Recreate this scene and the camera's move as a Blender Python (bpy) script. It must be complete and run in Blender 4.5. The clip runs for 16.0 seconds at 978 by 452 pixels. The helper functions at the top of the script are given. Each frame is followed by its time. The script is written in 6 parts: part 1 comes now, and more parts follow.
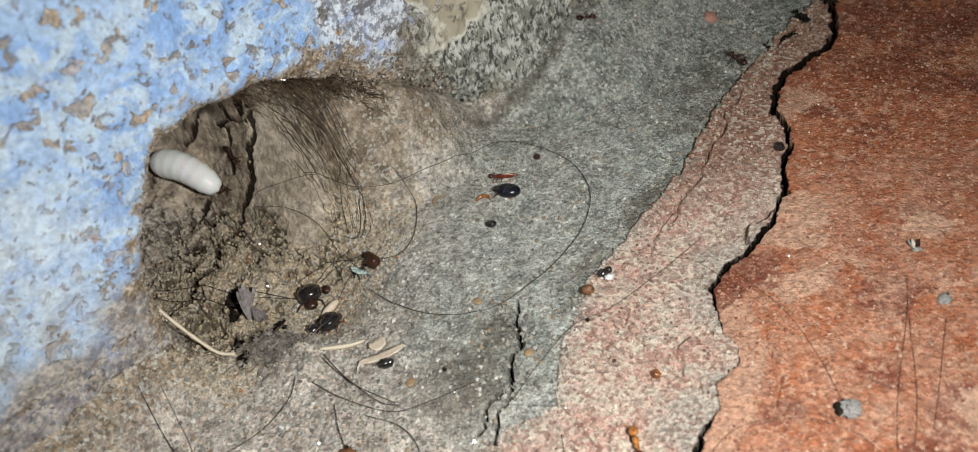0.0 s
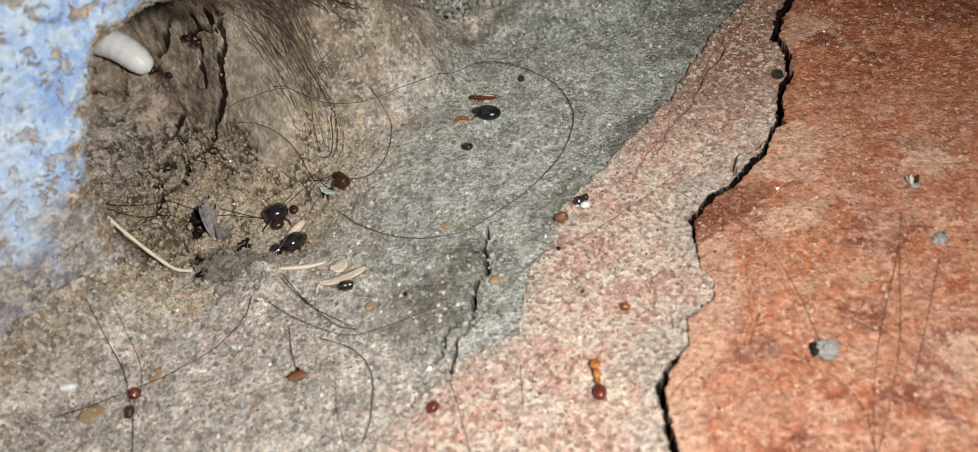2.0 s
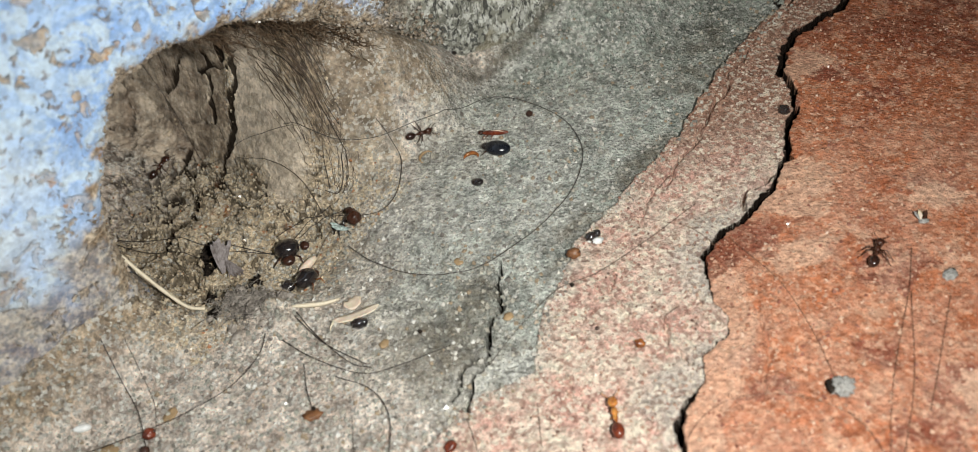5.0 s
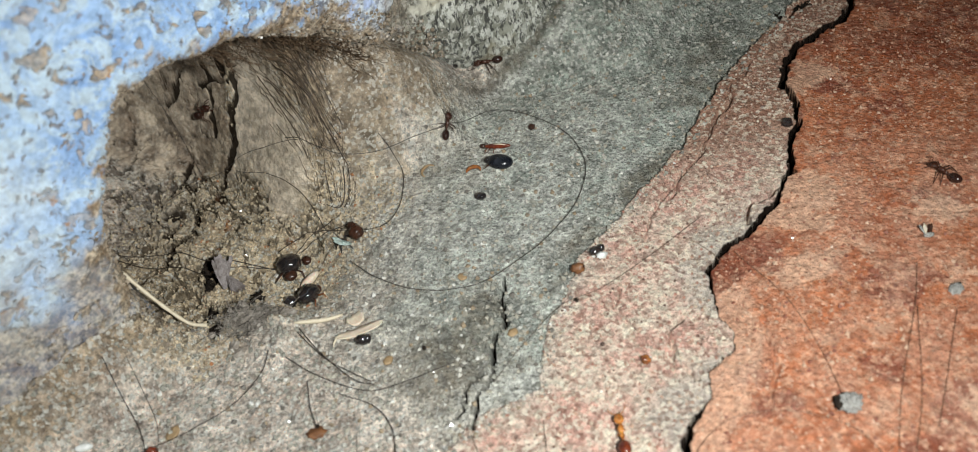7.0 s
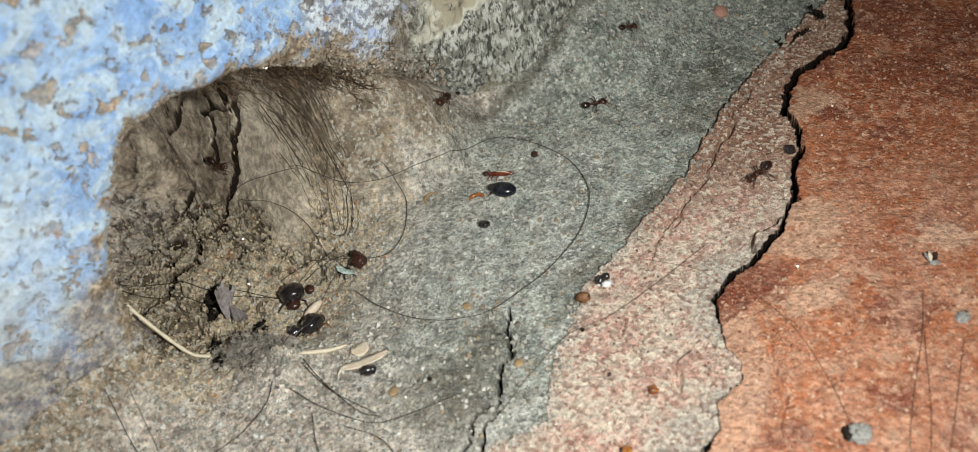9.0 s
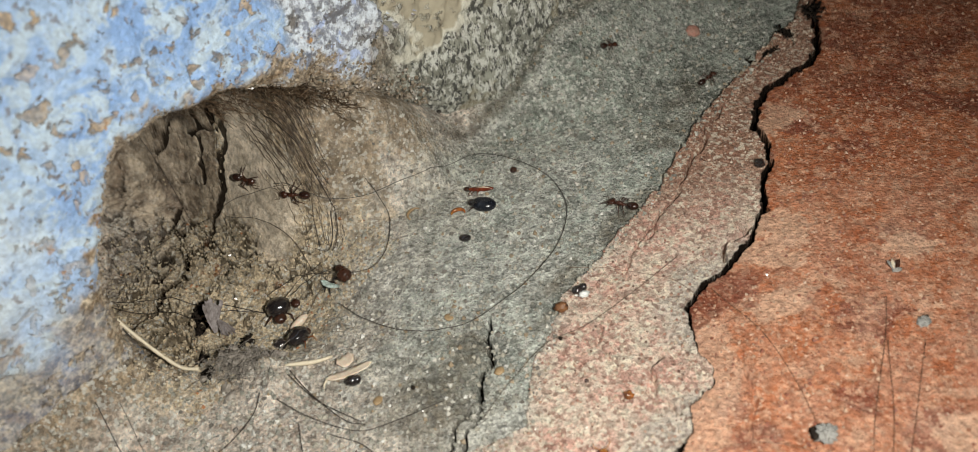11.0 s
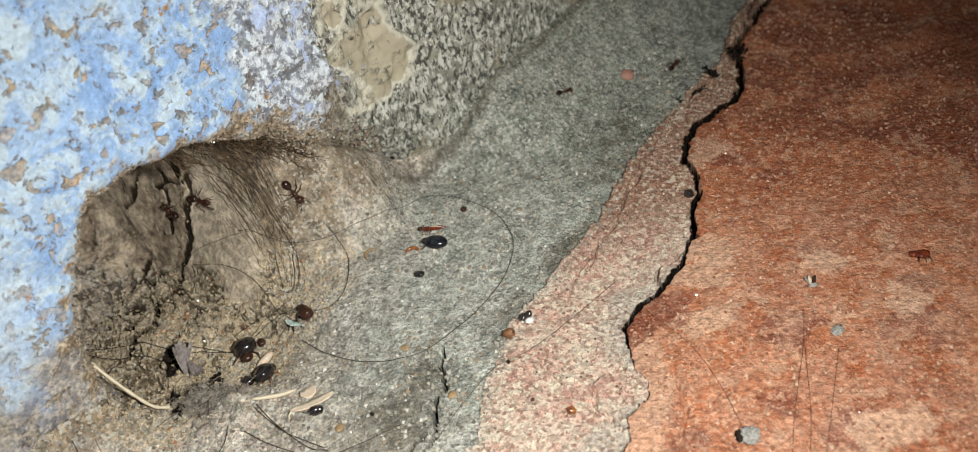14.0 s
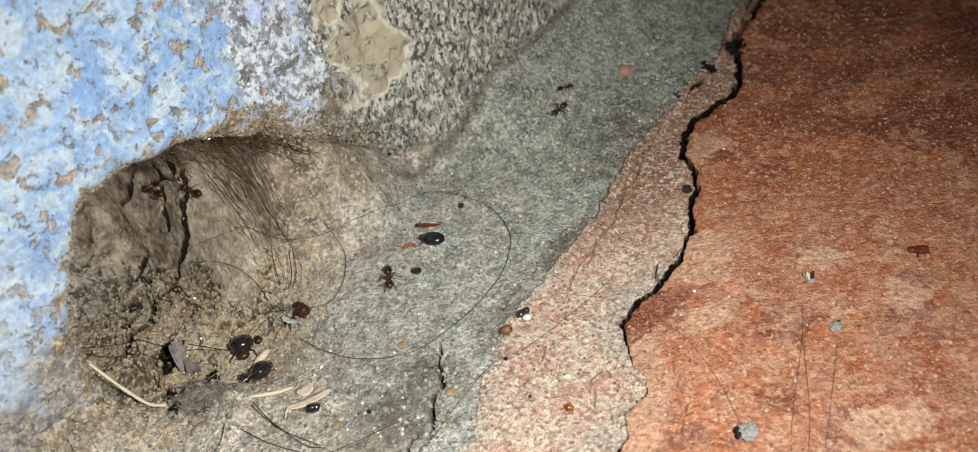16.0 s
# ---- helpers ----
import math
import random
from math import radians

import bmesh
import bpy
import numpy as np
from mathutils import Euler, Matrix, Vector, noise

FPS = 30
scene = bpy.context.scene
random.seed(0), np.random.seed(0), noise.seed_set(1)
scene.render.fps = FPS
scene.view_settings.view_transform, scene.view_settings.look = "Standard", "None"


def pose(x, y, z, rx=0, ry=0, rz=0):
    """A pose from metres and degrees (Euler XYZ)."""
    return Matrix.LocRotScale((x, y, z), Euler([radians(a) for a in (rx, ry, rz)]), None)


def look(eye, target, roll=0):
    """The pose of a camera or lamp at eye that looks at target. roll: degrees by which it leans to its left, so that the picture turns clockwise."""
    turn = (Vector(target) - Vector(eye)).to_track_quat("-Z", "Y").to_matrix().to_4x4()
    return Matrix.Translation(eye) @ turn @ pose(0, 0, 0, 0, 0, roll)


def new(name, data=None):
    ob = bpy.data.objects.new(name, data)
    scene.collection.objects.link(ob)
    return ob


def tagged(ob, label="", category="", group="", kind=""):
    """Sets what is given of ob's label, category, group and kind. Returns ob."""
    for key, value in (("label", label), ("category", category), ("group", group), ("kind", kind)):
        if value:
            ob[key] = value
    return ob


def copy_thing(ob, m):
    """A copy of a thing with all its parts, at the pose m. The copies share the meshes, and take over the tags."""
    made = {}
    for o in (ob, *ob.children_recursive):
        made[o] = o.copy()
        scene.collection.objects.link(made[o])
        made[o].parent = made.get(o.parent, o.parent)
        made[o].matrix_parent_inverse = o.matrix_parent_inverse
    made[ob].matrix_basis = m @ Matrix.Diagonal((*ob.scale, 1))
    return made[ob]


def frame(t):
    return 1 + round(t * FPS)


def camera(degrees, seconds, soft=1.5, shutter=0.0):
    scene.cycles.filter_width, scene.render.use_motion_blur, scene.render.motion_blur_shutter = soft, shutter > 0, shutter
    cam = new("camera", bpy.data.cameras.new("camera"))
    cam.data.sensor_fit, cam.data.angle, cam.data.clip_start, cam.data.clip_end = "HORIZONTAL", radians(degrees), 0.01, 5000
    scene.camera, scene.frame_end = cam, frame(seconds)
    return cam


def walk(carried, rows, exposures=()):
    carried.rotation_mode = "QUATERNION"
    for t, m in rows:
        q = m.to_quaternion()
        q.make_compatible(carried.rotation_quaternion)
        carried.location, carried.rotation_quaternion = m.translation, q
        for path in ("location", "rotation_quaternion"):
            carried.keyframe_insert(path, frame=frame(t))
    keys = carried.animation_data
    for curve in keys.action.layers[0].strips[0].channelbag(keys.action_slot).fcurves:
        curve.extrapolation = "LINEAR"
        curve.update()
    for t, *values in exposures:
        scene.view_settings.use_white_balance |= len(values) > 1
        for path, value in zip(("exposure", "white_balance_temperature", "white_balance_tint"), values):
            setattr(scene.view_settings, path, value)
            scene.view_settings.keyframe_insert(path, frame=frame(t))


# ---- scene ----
MM = 0.001
PATH = [
    (0.0, (0.00240, -0.08341, 0.07467), (-0.00221, -0.01141, 0.00542), -11.68),
    (0.5, (0.00889, -0.08522, 0.07131), (0.00084, -0.01493, 0.00064), -12.03),
    (1.0, (0.00896, -0.08190, 0.06927), (0.00118, -0.01380, -0.00354), -12.04),
    (1.5, (0.00781, -0.08081, 0.06821), (0.00004, -0.01379, -0.00561), -11.88),
    (2.0, (0.00740, -0.08189, 0.06851), (-0.00069, -0.01416, -0.00461), -11.89),
    (2.5, (0.00687, -0.08230, 0.06905), (-0.00105, -0.01413, -0.00369), -11.68),
    (3.0, (0.00638, -0.08169, 0.06998), (-0.00076, -0.01252, -0.00188), -11.35),
    (5.5, (0.00520, -0.08095, 0.07044), (-0.00146, -0.01136, -0.00107), -11.21),
    (6.0, (0.00525, -0.08142, 0.07067), (-0.00154, -0.01132, -0.00033), -11.25),
    (6.5, (0.00483, -0.08135, 0.07087), (-0.00173, -0.01121, -0.00011), -11.16),
    (7.0, (0.00457, -0.07998, 0.07076), (-0.00158, -0.01005, -0.00046), -11.13),
    (7.5, (0.00358, -0.07958, 0.07174), (-0.00179, -0.00834, 0.00177), -10.63),
    (8.0, (0.00382, -0.07873, 0.07133), (-0.00161, -0.00763, 0.00122), -10.83),
    (10.3, (0.00336, -0.08028, 0.07239), (-0.00154, -0.00853, 0.00290), -10.62),
    (10.5, (0.00386, -0.08065, 0.07257), (-0.00080, -0.00881, 0.00317), -10.69),
    (11.0, (0.00426, -0.08163, 0.07322), (0.00094, -0.00892, 0.00465), -10.25),
    (11.5, (0.00559, -0.08238, 0.07291), (0.00452, -0.01012, 0.00379), -10.27),
    (12.0, (0.00687, -0.08371, 0.07338), (0.00714, -0.01091, 0.00482), -10.45),
    (12.5, (0.00729, -0.08601, 0.07518), (0.00846, -0.01114, 0.00890), -10.40),
    (13.0, (0.00710, -0.08850, 0.07715), (0.00814, -0.01173, 0.01307), -10.43),
    (13.5, (0.00713, -0.08919, 0.07743), (0.00790, -0.01257, 0.01318), -10.52),
    (14.0, (0.00730, -0.08853, 0.07693), (0.00763, -0.01258, 0.01188), -10.70),
    (14.5, (0.00736, -0.08750, 0.07603), (0.00730, -0.01244, 0.00995), -10.93),
    (15.0, (0.00734, -0.08765, 0.07606), (0.00736, -0.01244, 0.01015), -10.91),
    (15.5, (0.00740, -0.08745, 0.07610), (0.00731, -0.01244, 0.00996), -10.95),
    (16.0, (0.00758, -0.08819, 0.07659), (0.00789, -0.01252, 0.01121), -10.85),
]

cam = camera(58.2, 16.0, soft=0.9)
cam.data.dof.use_dof = True
cam.data.dof.focus_distance = 0.104
cam.data.dof.aperture_fstop = 34
TINTS = [(0, -0.21, 6300, 7), (0.5, -0.22, 6350, 8), (1, -0.1, 6450, 9), (1.5, -0.12, 6450, 9), (3, -0.14, 6600, 12), (5.5, -0.04, 6310, 4), (7, -0.09, 6210, 3), (8.2, -0.11, 6260, 3), (10.5, -0.14, 6560, 4), (11.0, -0.22, 6660, 5), (11.5, -0.04, 6760, 5), (12.5, -0.02, 6760, 5), (13, -0.08, 6560, 4), (14.5, -0.02, 6610, 5), (16, -0.02, 6610, 5)]
walk(cam, [(t, look(eye, target, roll)) for t, eye, target, roll in PATH], TINTS)

# ---- light: the phone torch beside the lens, and a faint night sky ----
world = bpy.data.worlds.new("world")
scene.world = world
world.use_nodes = True
world.node_tree.nodes["Background"].inputs[0].default_value = (0.55, 0.65, 0.8, 1)
world.node_tree.nodes["Background"].inputs[1].default_value = 0.015
torch = new("torch", bpy.data.lights.new("torch", "SPOT"))
torch.data.energy = 0.715
torch.data.color = (1.0, 0.97, 0.93)
torch.data.shadow_soft_size = 2.5 * MM
torch.data.spot_size, torch.data.spot_blend = radians(108), 1.0
torch.matrix_world = look((0.024, -0.086, 0.077), (0.002, -0.021, 0.0))
scene.view_settings.exposure = 0.0


# ---- small numeric tools, in millimetres ----
def lattice(ix, iy, seed):
    h = (ix.astype(np.int64) * 374761393 + iy.astype(np.int64) * 668265263 + seed * 974634777) & 0x7FFFFFFF
    h = ((h ^ (h >> 13)) * 1274126177) & 0x7FFFFFFF
    h = h ^ (h >> 16)
    return (h & 0xFFFF) / 65535.0


def vnoise(x, y, size, seed=0):
    """Smooth value noise, -1 to 1."""
    x, y = np.asarray(x) / size, np.asarray(y) / size
    ix, iy = np.floor(x), np.floor(y)
    fx, fy = x - ix, y - iy
    fx, fy = fx * fx * (3 - 2 * fx), fy * fy * (3 - 2 * fy)
    a, b = lattice(ix, iy, seed), lattice(ix + 1, iy, seed)
    c, d = lattice(ix, iy + 1, seed), lattice(ix + 1, iy + 1, seed)
    return 2 * ((a * (1 - fx) + b * fx) * (1 - fy) + (c * (1 - fx) + d * fx) * fy) - 1


def fbm(x, y, size, octaves=4, seed=0, gain=0.5):
    out, amp = 0, 1.0
    for n in range(octaves):
        out = out + amp * vnoise(x, y, size / 2.03**n, seed + 17 * n)
        amp *= gain
    return out


def ss(x):
    x = np.clip(x, 0, 1)
    return x * x * (3 - 2 * x)


def line_distance(x, y, line):
    """Distance to a polyline, and the side: positive to the right of its direction."""
    best, side = np.full(np.shape(x), 1e9), np.zeros(np.shape(x))
    for (ax, ay), (bx, by) in zip(line[:-1], line[1:]):
        dx, dy = bx - ax, by - ay
        k = np.clip(((x - ax) * dx + (y - ay) * dy) / (dx * dx + dy * dy), 0, 1)
        d = np.hypot(x - ax - k * dx, y - ay - k * dy)
        s = np.sign((x - ax) * dy - (y - ay) * dx)
        near = d < best
        best, side = np.where(near, d, best), np.where(near, s, side)
    return best, side


def along(points, k):
    """Points of a smooth curve through the given ones."""
    p = [Vector(q) for q in points]
    p = [2 * p[0] - p[1]] + p + [2 * p[-1] - p[-2]]
    out = []
    for i in range(1, len(p) - 2):
        for j in range(k):
            t = j / k
            a, b, c, d = p[i - 1], p[i], p[i + 1], p[i + 2]
            out.append(0.5 * (2 * b + (c - a) * t + (2 * a - 5 * b + 4 * c - d) * t * t + (3 * b - a - 3 * c + d) * t**3))
    return out + [p[-2]]


def steps(lo, hi, step, far, growth=1.35):
    """Even steps from lo to hi, then growing ones out to far on both sides."""
    mid = list(np.arange(lo, hi + step / 2, step))
    while mid[-1] < far[1]:
        mid.append(mid[-1] + growth * (mid[-1] - mid[-2]))
    while mid[0] > far[0]:
        mid.insert(0, mid[0] - growth * (mid[1] - mid[0]))
    return np.array(mid)


def finer(grid, lo, hi):
    """The same steps, halved between lo and hi."""
    g = [grid[0]]
    for a, b in zip(grid[:-1], grid[1:]):
        if lo <= a and b <= hi:
            g.append((a + b) / 2)
        g.append(b)
    return np.array(g)


def sheet(name, gx, gy, place, keep=None, masks=None):
    """A grid mesh: place(x, y) gives the three coordinates in mm, keep(x, y) the corners that stay, masks float attributes."""
    x, y = np.meshgrid(gx, gy, indexing="ij")
    co = np.stack(place(x, y), -1).reshape(-1, 3) * MM
    idx = np.arange(x.size).reshape(x.shape)
    quads = np.stack([idx[:-1, :-1], idx[1:, :-1], idx[1:, 1:], idx[:-1, 1:]], -1).reshape(-1, 4)
    values = {k: np.broadcast_to(v, x.shape).ravel() for k, v in (masks(x, y) if masks else {}).items()}
    if keep is not None:
        ok = keep(x, y).ravel()
        quads = quads[ok[quads].any(1)]
        used = np.unique(quads)
        back = np.zeros(x.size, int)
        back[used] = np.arange(len(used))
        co, quads = co[used], back[quads]
        values = {k: v[used] for k, v in values.items()}
    me = bpy.data.meshes.new(name)
    me.vertices.add(len(co))
    me.vertices.foreach_set("co", co.ravel())
    me.loops.add(quads.size)
    me.loops.foreach_set("vertex_index", quads.ravel().astype(np.int32))
    me.polygons.add(len(quads))
    me.polygons.foreach_set("loop_start", np.arange(0, quads.size, 4, dtype=np.int32))
    me.polygons.foreach_set("use_smooth", np.ones(len(quads), bool))
    me.update(calc_edges=True)
    me.set_sharp_from_angle(angle=radians(48))
    for k, v in values.items():
        me.attributes.new(k, "FLOAT", "POINT").data.foreach_set("value", v.astype(np.float32))
    return me


# ---- the lie of the land ----
U, N = (0.70, 0.714), (0.714, -0.70)  # along the wall, and out of it
WALL = -12.0  # the wall's face, as a distance along N

EDGE = [(75, 72), (56.5, 43), (49, 29.6), (41, 21), (33.4, 13.7), (27, 5.6), (22.5, -1.6), (17.4, -7), (13.2, -12), (8.2, -16.6), (5, -22.8), (3.2, -28), (2, -33), (-3.2, -34.8), (-8.3, -39.9), (-14, -47), (-30, -80), (-60, -200)]
CRACK = [(82, 70), (60, 42), (53.1, 33.6), (50.8, 25.7), (49.0, 20.2), (46.2, 17.0), (42.7, 15.1), (39.7, 13), (37.5, 10), (35.9, 5.4), (36.4, 1.8), (36.0, -0.9), (34.2, -3.6), (32.7, -8.6), (31.0, -11.3), (29.1, -14.1), (26.6, -16.5), (24.1, -18.2), (22.2, -19.7), (20.7, -21.7), (20.4, -25.1), (20.9, -27.6), (21.1, -29.9), (20.7, -31.8), (19.6, -32.5), (18.3, -34.0), (17.5, -36.6), (15.5, -38.2), (14.7, -39.8), (14.5, -41.6), (14.3, -46.4), (8, -80), (0, -200)]


def wall_axes(x, y):
    return x * U[0] + y * U[1], x * N[0] + y * N[1]


def base_height(x, y):
    """The large shape of the concrete: hollowed out below the wall, banked up against it."""
    s, n = wall_axes(x, y)
    z = 0.35 * fbm(x, y, 22, 3, 5) + 0.16 * fbm(x, y, 4.5, 3, 9)
    # bank against the wall
    top = np.interp(s, [-200, -48, -42, -38.5, -35, -20, -14, -10, -3, 4, 9, 14, 25, 60, 300], [9, 9, 8, 1.5, 0, 0, 10, 17.5, 14, 8, 4, 6, 9.5, 10, 10])
    out = np.interp(s, [-200, -42, -20, -10, 0, 9, 25, 300], [-4, -5, -13, -9.5, -5, -8, 6, 6])
    inn = np.interp(s, [-200, -42, -20, -10, 0, 9, 25, 300], [-12, -13, -20, -15.5, -12.5, -16, -8, -8])
    k = np.clip((out - n) / (out - inn), 0, 1)
    z = z + top * (0.35 * k + 0.65 * ss(k)) + 0.25 * top * np.clip((inn - n) / 10, 0, 3)
    # the hollow
    inside = hollow(s, n)
    z = z - 3.4 * np.exp(-(((s + 25) / 9) ** 2) - ((n + 9) / 7.5) ** 2)
    deep = np.clip((-12 - n) / 31, 0, 1.2)
    z = z - inside * (1.0 + 5.5 * deep * ss((-12 - s) / 12))
    back = np.clip((-39.5 + 0.25 * (s + 24) - n) / 7, 0, 5)
    return z + inside * 7 * back


def hollow(s, n):
    return ss((-8 - n) / 8) * ss((s + 44) / 5) * ss((-8 - s) / 8)


def spread(x, y, z):
    """Coordinates that keep lengths on the hollow's steep sides."""
    s, n = wall_axes(x, y)
    return s + 0.8 * z, n - 0.8 * z


def hollow_zones(x, y):
    """Shares of smooth rock, dark rear face and fibrous rubble within the hollow."""
    s, n = wall_axes(x, y)
    w = 1.2 * fbm(x, y, 4, 3, 171)
    rock = ss((s + 20.8 + 0.15 * (n + 22) + w) / 2.2) * ss((-14 - n) / 3) * ss((n + 31 + w) / 2.5)
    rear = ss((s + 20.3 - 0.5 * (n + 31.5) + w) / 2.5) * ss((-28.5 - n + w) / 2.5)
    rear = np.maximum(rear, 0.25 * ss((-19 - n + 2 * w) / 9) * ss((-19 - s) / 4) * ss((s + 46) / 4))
    q = s + 0.165 * n
    rub = ss((q + 17.1 + 0.7 * w) / 1.6) * ss((-9.2 - q + 2.2 * w) / 3.5) * ss((-13.2 - n + 1.5 * w) / 4) * ss((n + 36) / 5) * ss((s + 15.5 + 0.5 * w) / 2.5)
    return rock * (1 - rub), rear * (1 - rub), rub


def ground_height(x, y, fine=True):
    """The rough concrete, with clods of dry earth in the hollow."""
    s, n = wall_axes(x, y)
    z = base_height(x, y)
    p, q = spread(x, y, z)
    inside = hollow(s, n)
    rock, rear, rub = hollow_zones(x, y)
    calm = np.clip(1 - 0.8 * rock - 0.8 * rear - 0.8 * rub, 0.1, 1)
    clod = np.abs(fbm(p, q, 5.5, 4, 31)) ** 0.6
    z = z + inside * (1.3 * fbm(p, q, 7, 4, 21) + 0.6 * clod) * calm
    z = z + 0.9 * rear * fbm(p, q, 5, 4, 121, 0.55)
    # slanting ridges of rubble under the paint's edge
    z = z + rub * 0.45 * (np.abs(fbm(s + 0.165 * n + 0.5 * fbm(p, q, 3, 3, 133), n * 0.45, 1.0, 4, 131, 0.65)) - 0.5) + rub * 0.5 * fbm(p, q, 2.2, 4, 135, 0.65)
    # fluffy dust heap before the hollow
    heap = np.exp(-(((x + 27) / 5.5) ** 2) - ((y + 21.5) / 3.2) ** 2)
    z = z + 3.0 * heap * (0.8 + 0.5 * fbm(x, y, 3, 4, 44))
    if fine:
        z = z + 0.07 * fbm(p, q, 1.1, 3, 13, 0.7) * (1 + inside * calm)
    return z


CRACKS = [
    ([(x + 0.1, y) for x, y in CRACK], 0.95, 4.5),
    # line, half width, depth
    ([(-0.8, -19.2), (-0.6, -23.7), (-1.5, -27.5), (-2.2, -30.5), (-3.4, -32.8), (-4.2, -36.5)], 0.10, 2.0),
    ([(-3.2, -30.4), (-4.9, -32.6), (-5.5, -35.4)], 0.08, 1.4),
    ([(16.5, -26.6), (15.2, -29.0), (15.2, -31.5), (16.4, -34.2)], 0.18, 0.7),
    ([(24.4, -28.6), (23.7, -31.8), (23.8, -34.6), (22.4, -38.2)], 0.14, 0.35),
    ([(30.6, -11.2), (28.6, -12.6), (26.9, -13.6), (26.2, -16.0)], 0.24, 1.6),
    ([(60.5, 47.0), (56.0, 39.0), (52.8, 34.5), (50.5, 29.0)], 0.35, 2.0),
    ([(46.5, 23.5), (42.5, 21.5), (40.5, 20.2)], 0.4, 1.5),
    ([(33.0, 11.5), (28.5, 4.5), (24.0, -3.5), (20.5, -8.0), (19.0, -11.0)], 0.16, 0.7),
    ([(19.5, -8.8), (16.5, -12.5), (15.0, -16.0)], 0.15, 0.5),
    ([(11.2, -22.5), (10.4, -24.8), (11.0, -26.2)], 0.15, 0.5),
]


def grooves(x, y, first=0):
    """How far the cracks cut down."""
    z = 0
    wx, wy = x + 0.5 * fbm(x, y, 2.4, 3, 101), y + 0.5 * fbm(x, y, 2.4, 3, 102)
    for line, half, depth in CRACKS[first:]:
        d, _ = line_distance(wx, wy, line)
        z = z - depth * ss((half + 0.12 - d) / 0.2)
    return z


CLEFTS = [
    # line on the hollow's side, half width, depth
    ([(-5.1, -38.0), (-8.4, -35.4), (-11.4, -34.4), (-14.8, -31.8), (-16.4, -31.0)], 0.33, 2.2),
    ([(-14.8, -31.8), (-18.7, -30.2), (-21.5, -29.3)], 0.60, 3.5),
    ([(-21.5, -29.3), (-22.9, -28.7), (-24.4, -28.1), (-26.5, -26.0)], 0.38, 2.4),
    ([(-6.7, -43.0), (-8.0, -40.4), (-9.9, -41.3), (-9.8, -40.1), (-11.0, -38.7), (-14.1, -36.8), (-16.7, -34.5)], 0.27, 1.6),
    ([(-4.3, -41.7), (-6.4, -38.5), (-6.1, -37.8), (-5.2, -38.0)], 0.38, 2.0),
    ([(-3.5, -40.8), (-4.5, -38.8), (-4.1, -38.5)], 0.27, 1.5),
    ([(-24.0, -35.5), (-25.9, -34.5), (-27.4, -33.5)], 0.41, 2.0),
    ([(-7.8, -39.9), (-7.6, -37.2), (-6.4, -37.2)], 0.23, 1.2),
    ([(-30.1, -33.0), (-27.9, -33.4), (-27.3, -30.2), (-25.0, -31.4)], 0.30, 1.6),
    ([(-29.4, -27.1), (-30.4, -25.1), (-31.5, -24.5)], 0.38, 1.8),
    ([(-34.5, -26.9), (-33.0, -26.4), (-31.5, -27.3)], 0.41, 1.8),
    ([(-9.7, -45.5), (-13.1, -45.3), (-14.8, -46.2)], 0.28, 1.4),
    ([(-36.6, -22.4), (-34.2, -24.2), (-31.9, -23.5)], 0.46, 2.0),
]
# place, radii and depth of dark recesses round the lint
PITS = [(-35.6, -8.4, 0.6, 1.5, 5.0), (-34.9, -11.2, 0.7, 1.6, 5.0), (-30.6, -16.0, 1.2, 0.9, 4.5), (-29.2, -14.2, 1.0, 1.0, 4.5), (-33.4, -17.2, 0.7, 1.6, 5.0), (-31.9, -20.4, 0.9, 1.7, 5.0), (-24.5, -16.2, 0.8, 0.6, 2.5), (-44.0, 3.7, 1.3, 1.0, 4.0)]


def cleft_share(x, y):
    """Where clefts, their shade painted black, run over the hollow's steep sides, 0 to 1."""
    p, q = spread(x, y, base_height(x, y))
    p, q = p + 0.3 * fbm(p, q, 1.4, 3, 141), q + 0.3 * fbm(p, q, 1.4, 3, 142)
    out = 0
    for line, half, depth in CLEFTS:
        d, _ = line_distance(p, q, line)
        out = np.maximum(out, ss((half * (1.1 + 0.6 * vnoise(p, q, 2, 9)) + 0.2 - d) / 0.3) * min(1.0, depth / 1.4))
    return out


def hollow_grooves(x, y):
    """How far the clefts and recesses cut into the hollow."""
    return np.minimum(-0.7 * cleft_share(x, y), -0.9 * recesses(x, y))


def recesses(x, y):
    """Where the deep recesses lie, their shade painted black, 0 to 1."""
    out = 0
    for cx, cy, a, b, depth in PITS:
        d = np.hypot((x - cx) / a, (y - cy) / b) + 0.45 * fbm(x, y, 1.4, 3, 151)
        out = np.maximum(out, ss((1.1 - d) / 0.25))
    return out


def crack_gap(x, y):
    """Half the width of the main crack, along its way."""
    wide = np.interp(y, [-48, -41, -38.5, -36.5, -31, -25, -22, -19, -12, 0, 20, 40], [0.25, 0.22, 0.14, -0.08, -0.08, 0.02, 0.28, 0.28, 0.26, 0.34, 0.38, 0.36])
    return wide * (1 + 0.3 * vnoise(x, y, 4, 201))


def crack_jag(x, y):
    """The jagged way of the crack, the same on both its lips."""
    return 0.42 * fbm(x, y, 2.3, 4, 8, 0.6)


